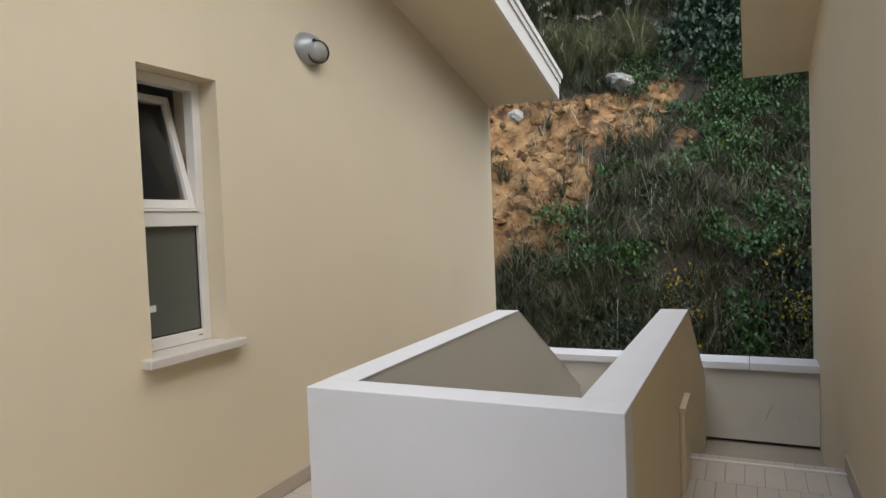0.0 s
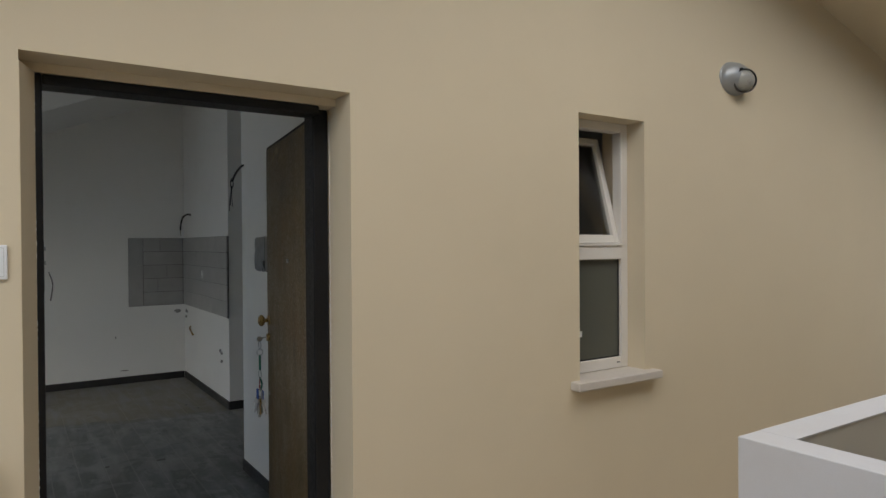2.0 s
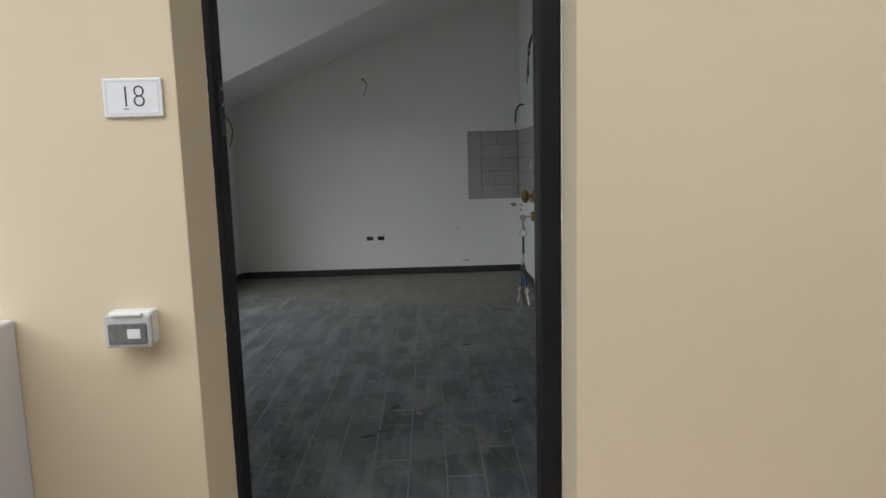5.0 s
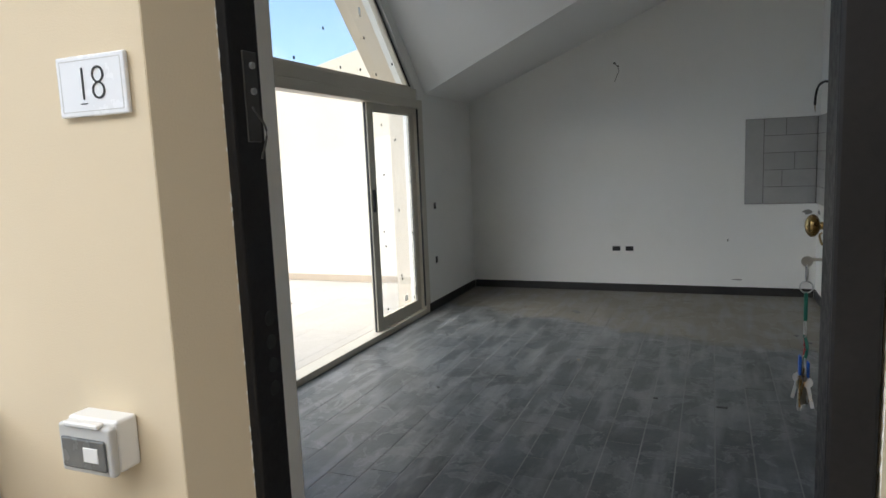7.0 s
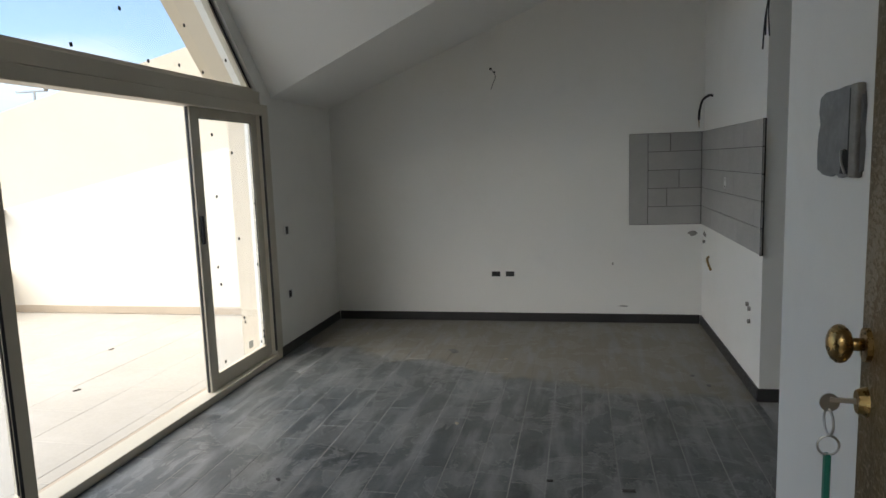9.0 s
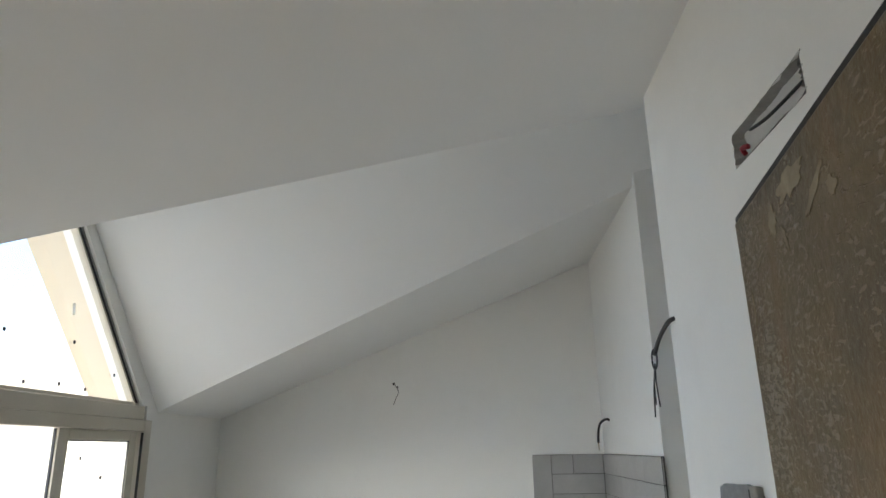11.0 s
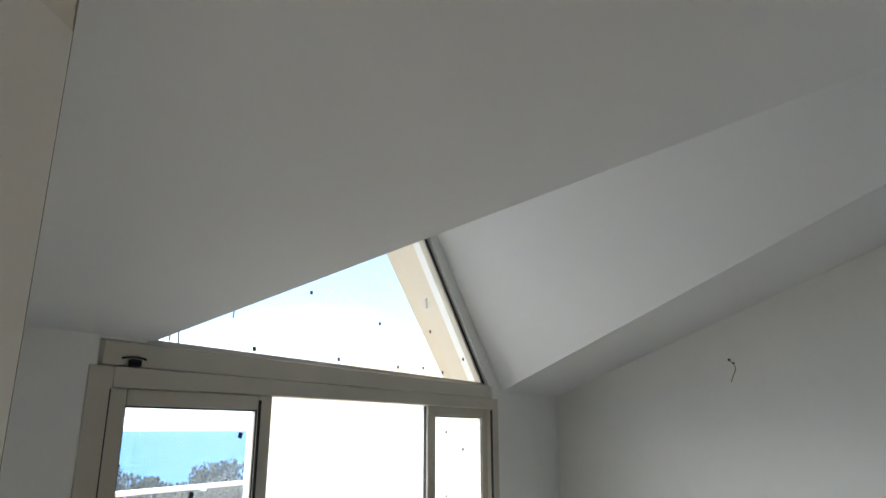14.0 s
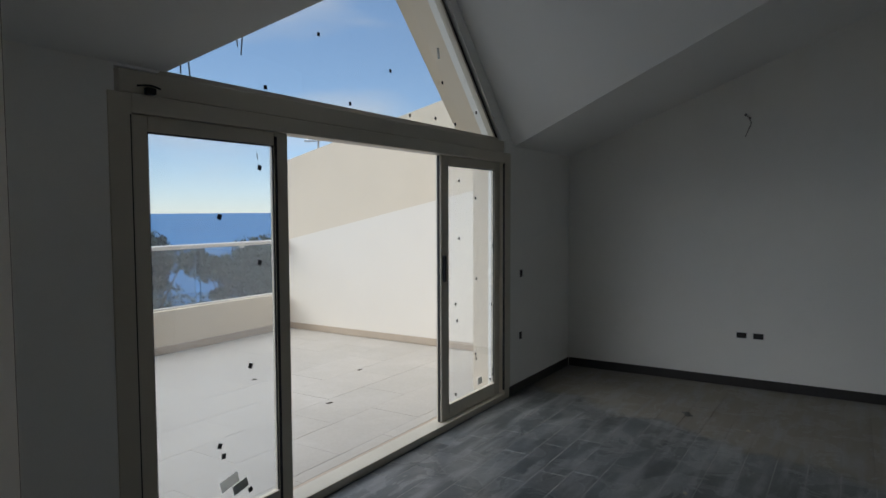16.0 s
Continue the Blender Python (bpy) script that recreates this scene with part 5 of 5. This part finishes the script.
def leaves(verts, faces, c, radius, n, size, r, flat=0.7):
    for _ in range(n):
        v = Vector((r.gauss(0, 1), r.gauss(0, 1), r.gauss(0, 1))).normalized()
        p = c + Vector((v.x, v.y, v.z * flat)) * radius * (0.45 + 0.6 * r.random())
        q = Vector((r.gauss(0, 1), r.gauss(0, 1), r.gauss(0, 1) + 0.8)).normalized().to_track_quat("Z", "Y")
        s = size * r.uniform(0.6, 1.3)
        b = len(verts)
        verts += [tuple(p + q @ Vector(o)) for o in ((-s * 0.5, 0, 0), (0, -s, 0.15 * s), (s * 0.5, 0, 0), (0, s, 0.15 * s))]
        faces.append((b, b + 1, b + 2, b + 3))


r = random.Random(11)
gv, gf, lv, lf, dv, df, yv, yf = [], [], [], [], [], [], [], []
count = 0
while count < 2300:
    y = 7.0 + 14.0 * r.random() ** 1.6
    x = r.uniform(-0.42, 0.14) * (y - 0.7) + 0.37
    z = hill(x, y)
    rk_ = rockiness(x, z)
    if r.random() < rk_ * (0.93 if x < -1.5 else 0.80):
        continue
    count += 1
    p = Vector((x, y, z - 0.04))
    patch = fbm(x, z, 33.0, 1.1, 3)
    high = z > 4.6
    if x > -0.55 and z > 3.2 + 0.5 * patch:
        leaves(dv, df, p + Vector((0, -0.1, 0.2)), r.uniform(0.25, 0.55), 110, 0.055, r)
    elif patch > 0.30 and not high:
        leaves(lv, lf, p + Vector((0, -0.05, 0.08)), r.uniform(0.15, 0.32), 90, 0.032, r, 0.55)
    elif patch < -0.22 and x > -1.2 and z < 2.2:
        leaves(dv, df, p + Vector((0, -0.05, 0.1)), r.uniform(0.15, 0.3), 80, 0.030, r, 0.7)
        if x > -0.4 and r.random() < 0.55:
            leaves(yv, yf, p + Vector((0, -0.15, 0.22)), r.uniform(0.1, 0.22), 26, 0.020, r, 0.6)
    else:
        big = 1.5 if high else 1.0
        tuft(gv, gf, p, 34 if not high else 60, r.uniform(0.32, 0.75) * big, r.uniform(0.5, 1.2), 0.0055 * big, r, 1.3)
for i in range(260):
    y = 7.0 + 8.0 * r.random()
    x = r.uniform(-0.40, 0.13) * (y - 0.7) + 0.37
    z = hill(x, y)
    tuft(gv, gf, Vector((x, y, z)), 5, r.uniform(0.5, 0.9), 1.0, 0.004, r, 1.3)
# large arching clumps at the head of the rock face
hv, hf = [], []
for i in range(16):
    x, y = -2.75 + 0.105 * i + r.uniform(-0.1, 0.1), 11.0 + r.uniform(-0.35, 0.5)
    tuft(hv, hf, Vector((x, y, hill(x, y) - 0.05)), 170, r.uniform(0.7, 1.15), r.uniform(0.7, 1.1), 0.006, r, 1.35)
stuff("pampas_grass", hv, hf, PAMPAS, "arching olive clumps of pampas grass above the rock", "grass")
for i in range(90):
    x, y = r.uniform(-0.1, 1.1), r.uniform(9.4, 10.8)
    leaves(lv, lf, Vector((x, y - 0.1, hill(x, y) + 0.08)), r.uniform(0.12, 0.28), 90, 0.030, r, 0.5)
stuff("grass_tufts", gv, gf, GRASS, "dry grey-green grass tufts on the bank", "grass")
stuff("creeper_leaves", lv, lf, LEAF, "fresh green creepers spread over the bank", "creeper")
stuff("scrub_leaves", dv, df, DARK_LEAF, "dark evergreen scrub on the bank", "scrub")
stuff("gorse_flowers", yv, yf, GORSE, "yellow flowering gorse on the bank", "gorse")
pv, pf = [], []
for x, y, z in ((-2.62, 11.3, 4.70), (-2.41, 11.3, 4.36), (-1.82, 11.3, 4.92), (-2.52, 11.3, 4.88), (-1.70, 11.3, 4.58), (-2.30, 11.5, 5.05), (-2.85, 11.2, 4.55), (-2.1, 11.4, 4.62)):
    g0, lean = hill(x, y), r.choice((-1, 1))
    for k in range(26):
        u = r.random()
        p = Vector((x + lean * 0.20 * u * u, y, z + 0.18 * u - 0.22 * u * u))
        tuft(pv, pf, p, 3, 0.10, 0.9, 0.0035, r, 1.2)
    tuft(pv, pf, Vector((x, y, g0 - 0.05)), 2, max(0.3, z - g0), 0.05, 0.005, r, 0.1)
for x, y, z in ((0.50, 8.75, 1.80), (-0.50, 8.65, 1.66)):
    tuft(pv, pf, Vector((x, y, hill(x, y))), 6, max(0.2, z - hill(x, y) + 0.1), 0.6, 0.006, r, 1.3)
# long pale stalks arching out of the scrub
sv, sf = [], []
for i in range(150):
    y = 7.2 + 4.5 * r.random()
    x = r.uniform(-0.30, 0.10) * (y - 0.7) + 0.30
    z = hill(x, y)
    tuft(sv, sf, Vector((x, y, z)), 7, r.uniform(0.45, 0.85), r.uniform(0.8, 1.5), 0.0035, r, 1.5)
stuff("dry_stalks", sv, sf, STALK, "long pale dead grass stalks arching over the bank", "grass")
# loose and broken rock on the bare face
bm = bmesh.new()
bmesh.ops.create_icosphere(bm, subdivisions=2, radius=1.0)
LUMP_V = [v.co.copy() for v in bm.verts]
LUMP_F = [tuple(v.index for v in f.verts) for f in bm.faces]
bm.free()
cv, cf = [], []
made = 0
while made < 420:
    y = 7.6 + 4.2 * r.random()
    x = r.uniform(-4.4, 0.2)
    z = hill(x, y)
    if rockiness(x, z) < 0.5 or x < -0.46 * (y - 0.7) + 0.4:
        continue
    made += 1
    s0 = 0.03 + 0.11 * r.random() ** 2.5
    turn = Vector((r.gauss(0, 1), r.gauss(0, 1), r.gauss(0, 1))).normalized().to_track_quat("Z", "Y")
    k0, shape = len(cv), Vector((r.uniform(0.8, 1.6), r.uniform(0.7, 1.0), r.uniform(0.35, 0.8)))
    at = Vector((x, y + 0.3 * s0, z - 0.3 * s0))
    for c in LUMP_V:
        k = s0 * (1 + 0.55 * fbm(c.x + made, c.y, c.z, 1.1, 2))
        cv.append(tuple(at + turn @ Vector((c.x * shape.x, c.y * shape.y, c.z * shape.z)) * k))
    cf += [tuple(k0 + i for i in f) for f in LUMP_F]
stuff("rock_rubble", cv, cf, EARTH_CHUNK, "angular ochre rock fragments breaking out of the bank", "rock")
stuff("pampas_plumes", pv, pf, PLUME, "pale feathery pampas plumes over the grass", "grass")


def boulder(at, size, seed):
    rb = random.Random(seed)
    bm = bmesh.new()
    bmesh.ops.create_icosphere(bm, subdivisions=3, radius=1.0)
    for v in bm.verts:
        k = 1 + 0.35 * fbm(v.co.x + seed, v.co.y, v.co.z, 1.2, 3)
        v.co = Vector((v.co.x * size[0] * k, v.co.y * size[1] * k, v.co.z * size[2] * k))
    ob = part("boulder", bm, BOULDER)
    ob.matrix_basis = pose(at[0], at[1], at[2], 8, 14, rb.uniform(0, 90))
    return tagged(ob, "pale grey boulder lying on the earth bank", "boulder")


boulder((-1.28, 10.55, hill(-1.28, 10.55) + 0.12), (0.27, 0.2, 0.13), 2)
boulder((-2.75, 10.15, hill(-2.75, 10.15) + 0.02), (0.16, 0.12, 0.10), 5)
pole = thing("street_lamp", (-1.42, 12.2, hill(-1.42, 12.2) - 0.2), "white metal lamp post standing up on the bank", "lamp post")
part("post", cyl((0, 0, 0), (0, 0, 4.2), 0.055, 0.045), PLASTIC_WHITE, pole)


def tree(at, height, width, seed):
    """A tapered trunk, forked limbs, and a crown of leaf clumps round the limb ends."""
    rt = random.Random(seed)
    t = thing("tree", at, "dark green coastal tree below the terrace", "tree", "trees below the terrace")
    bm = cyl((0, 0, 0), (0.1, 0.05, height * 0.55), 0.16, 0.09, 8)
    ends = []
    for i in range(7):
        a = 2 * math.pi * i / 7 + rt.uniform(-0.3, 0.3)
        e = Vector((math.cos(a) * width * rt.uniform(0.2, 0.42), math.sin(a) * width * rt.uniform(0.2, 0.42), height * rt.uniform(0.62, 0.93)))
        cyl((0.1, 0.05, height * rt.uniform(0.35, 0.54)), e, 0.06, 0.02, 6, bm)
        ends.append(e)
    part("trunk", bm, BARK, t)
    v, f = [], []
    for e in ends:
        for _ in range(5):
            c = e + Vector((rt.gauss(0, 0.14), rt.gauss(0, 0.14), rt.gauss(0, 0.08))) * width
            leaves(v, f, c, width * rt.uniform(0.11, 0.18), 200, 0.11, rt, 0.75)
    me = bpy.data.meshes.new("crown")
    me.from_pydata(v, [], f)
    me.materials.append(FAR_LEAF)
    ob = new("crown", me)
    ob.parent = t
    return t


for i, (x, y, top, w) in enumerate(((-17.1, -21.5, 0.45, 3.4), (-21.9, -21.8, -0.30, 4.4), (-24.6, -22.0, -0.10, 5.4), (-19.2, -27.0, -1.6, 5.0), (-14.0, -23.0, -0.6, 4.4), (-28.0, -24.0, -0.9, 5.0), (-23.0, -30.0, -2.2, 5.5))):
    g0 = hill(x, y) - 0.2
    tree((x, y, g0), max(3.0, top - g0), w, 40 + i)

# ---- loose rubbish on the room floor ----
def crumb(name, at, w, l, h, turn, mat, label, category, z=0.0):
    bm = box(-l / 2, l / 2, -w / 2, w / 2, 0, h, min(w, l, h) * 0.3, 2)
    rc = random.Random(int(at[0] * 977 + at[1] * 331))
    for v in bm.verts:
        v.co.x += rc.uniform(-0.15, 0.15) * l
        v.co.y += rc.uniform(-0.25, 0.25) * w
    ob = part(name, bm, mat)
    ob.matrix_basis = pose(at[0], at[1], z + 0.0005, 0, 0, turn)
    return tagged(ob, label, category)


def shaving(at, length, width, bend, turn, mat, label):
    """A curled strip of torn edging lying on the floor."""
    bm = bmesh.new()
    rows = []
    for i in range(9):
        u = i / 8 - 0.5
        a = bend * u
        c = Vector((length * u, length * 0.5 * bend * u * u, 0.002 + 0.012 * abs(u) * abs(bend)))
        side = Vector((-math.sin(a), math.cos(a), 0.25)) * width * (0.5 - 0.35 * abs(u))
        rows.append([bm.verts.new(c + side * s + Vector((0, 0, h))) for s, h in ((-1, 0.0), (1, 0.002), (1, 0.004), (-1, 0.002))])
    for a, b in zip(rows, rows[1:]):
        for k in range(4):
            bm.faces.new((a[k], b[k], b[(k + 1) % 4], a[(k + 1) % 4]))
    bm.faces.new(rows[0][::-1])
    bm.faces.new(rows[-1])
    ob = part("edging_scrap", bm, mat, smooth=True)
    ob.matrix_basis = pose(at[0], at[1], 0.001, 0, 0, turn)
    return tagged(ob, label, "scrap")


SCRAP = material("edging_scrap", (0.27, 0.245, 0.19), 0.7, var=0.25, big=20, small=90)
rc_ = random.Random(21)
for x, y, l, w, bend, turn in ((-3.65, 1.01, 0.085, 0.016, 1.3, 20), (-3.45, 1.27, 0.08, 0.014, 0.9, 70), (-3.36, 1.47, 0.06, 0.014, 1.0, 120), (-3.69, 0.94, 0.12, 0.010, 0.2, 95), (-3.55, 0.31, 0.09, 0.008, 0.1, 60)):
    shaving((x, y), l, w, bend, turn, SCRAP if bend > 0.3 else CEMENT, "curled pale scrap of edging on the dark floor")
for x, y, w, l in ((-7.03, 0.165, 0.045, 0.09), (-3.75, 0.89, 0.022, 0.05), (-3.37, 0.77, 0.018, 0.07), (-3.42, 0.84, 0.015, 0.05), (-3.17, 0.39, 0.014, 0.02), (-3.79, 1.57, 0.03, 0.06), (-6.59, 1.88, 0.02, 0.03), (-4.94, 1.35, 0.02, 0.05), (-4.99, 1.0, 0.015, 0.025), (-4.83, -0.28, 0.014, 0.025), (-6.4, 1.95, 0.02, 0.03)):
    crumb("rubble_crumb", (x, y), w, l, 0.005, rc_.uniform(0, 180), SKIRT, "small dark crumb of building rubble on the floor", "rubble")
for x, y, w, l in ((-3.53, 1.12, 0.016, 0.028), (-3.46, 1.17, 0.014, 0.022), (-3.52, 1.50, 0.014, 0.03), (-3.29, 1.33, 0.012, 0.026), (-6.85, 0.60, 0.018, 0.03), (-5.6, 0.45, 0.012, 0.02), (-7.5, -0.7, 0.015, 0.025)):
    crumb("plaster_crumb", (x, y), w, l, 0.010, rc_.uniform(0, 180), SCRAP, "pale plaster crumb on the dark floor", "rubble")
for x, y in ((-7.0, -2.9), (-6.2, -3.5), (-6.0, -2.4)):
    crumb("dry_leaf", (x, y), 0.02, 0.045, 0.006, rc_.uniform(0, 180), BARK, "dry brown leaf on the terrace floor", "leaf", TERR_Z)
# chips in the front wall and dirt on the kitchen wall
def chip(name, at, turn, w, h, mat, label):
    bm = bmesh.new()
    rr = random.Random(int(abs(at[1]) * 1000 + abs(at[2]) * 77))
    vs = [bm.verts.new((w * (1 + 0.4 * rr.uniform(-1, 1)) * math.cos(a), -0.0035 * (0.4 + rr.random()), h * (1 + 0.4 * rr.uniform(-1, 1)) * math.sin(a))) for a in [2 * math.pi * i / 10 for i in range(10)]]
    bk = [bm.verts.new((v.co.x * 1.15, 0.0, v.co.z * 1.15)) for v in vs]
    bm.faces.new(vs)
    for i in range(10):
        bm.faces.new((vs[i], bk[i], bk[(i + 1) % 10], vs[(i + 1) % 10]))
    ob = part(name, bm, mat)
    ob.matrix_basis = pose(at[0], at[1], at[2], 0, 0, turn)
    return tagged(ob, label, "plaster chip")


chip("plaster_chip", (XF, 2.32, 0.235), 90, 0.014, 0.007, STONE_SILL, "small pale chip in the cream front wall")
chip("plaster_chip", (XF, 2.37, 0.262), 90, 0.020, 0.003, CREAM, "small pale chip in the cream front wall")
chip("plaster_chip", (XF, 2.52, 0.215), 90, 0.012, 0.008, CREAM, "small pale chip in the cream front wall")
chip("plaster_chip", (XB, 1.52, 0.15), 90, 0.035, 0.006, CEMENT, "small grey scrape low on the back wall")
chip("plaster_chip", (XB, 1.434, 0.534), 90, 0.006, 0.014, CEMENT, "small grey scrape on the back wall")
chip("plaster_chip", (XB, 2.10, 0.80), 90, 0.03, 0.018, CEMENT, "grey mortar smear under the splashback")
chip("plaster_chip", (-7.95, YK, 0.80), 0, 0.05, 0.02, CEMENT, "grey mortar smear under the splashback")

# planks and tiles last
lay("plank", floor, PLANK, XB + 0.003, XFI, YL + 0.003, YK, 0.165, 0.62, (0.0, 0.37, 0.72, 0.18, 0.55, 0.86), gap=0.005, seed=3)
lay("plank", floor, PLANK, XFI, -2.212, 0.485, 1.475, 0.165, 0.62, (0.0,), gap=0.005, seed=4)
lay("tile", pave, OUT_TILE, XF + 0.012, -0.003, 0.0, 2.645, 0.45, 0.45, (0.0,), gap=0.004, seed=5)
lay("tile", pave, OUT_TILE, 0.0, NX, 0.0, 3.25, 0.45, 0.45, (0.3,), gap=0.004, seed=6)
lay("tile", pave, OUT_TILE, 0.003, NX - 0.012, 3.25, 4.87, 0.30, 0.10, (0.0, 0.4), gap=0.004, seed=7)
lay("tile", pave, OUT_TILE, XF + 0.012, PX0 - 0.002, 2.645, 4.87, 0.45, 0.45, (0.5,), gap=0.004, seed=8)
structure(part("trim_step_edge", box(0.003, NX, 4.78, 4.80, -0.03, 0.002, 0.002, 1), WHITE_ALU), "pale metal edging on the step")
lay("tile", terrace, TERR_TILE, TX + 0.02, -2.0, TY + 0.02, YL - 0.31, 0.45, 0.90, (0.0, 0.5), gap=0.002, z=TERR_Z, seed=9)
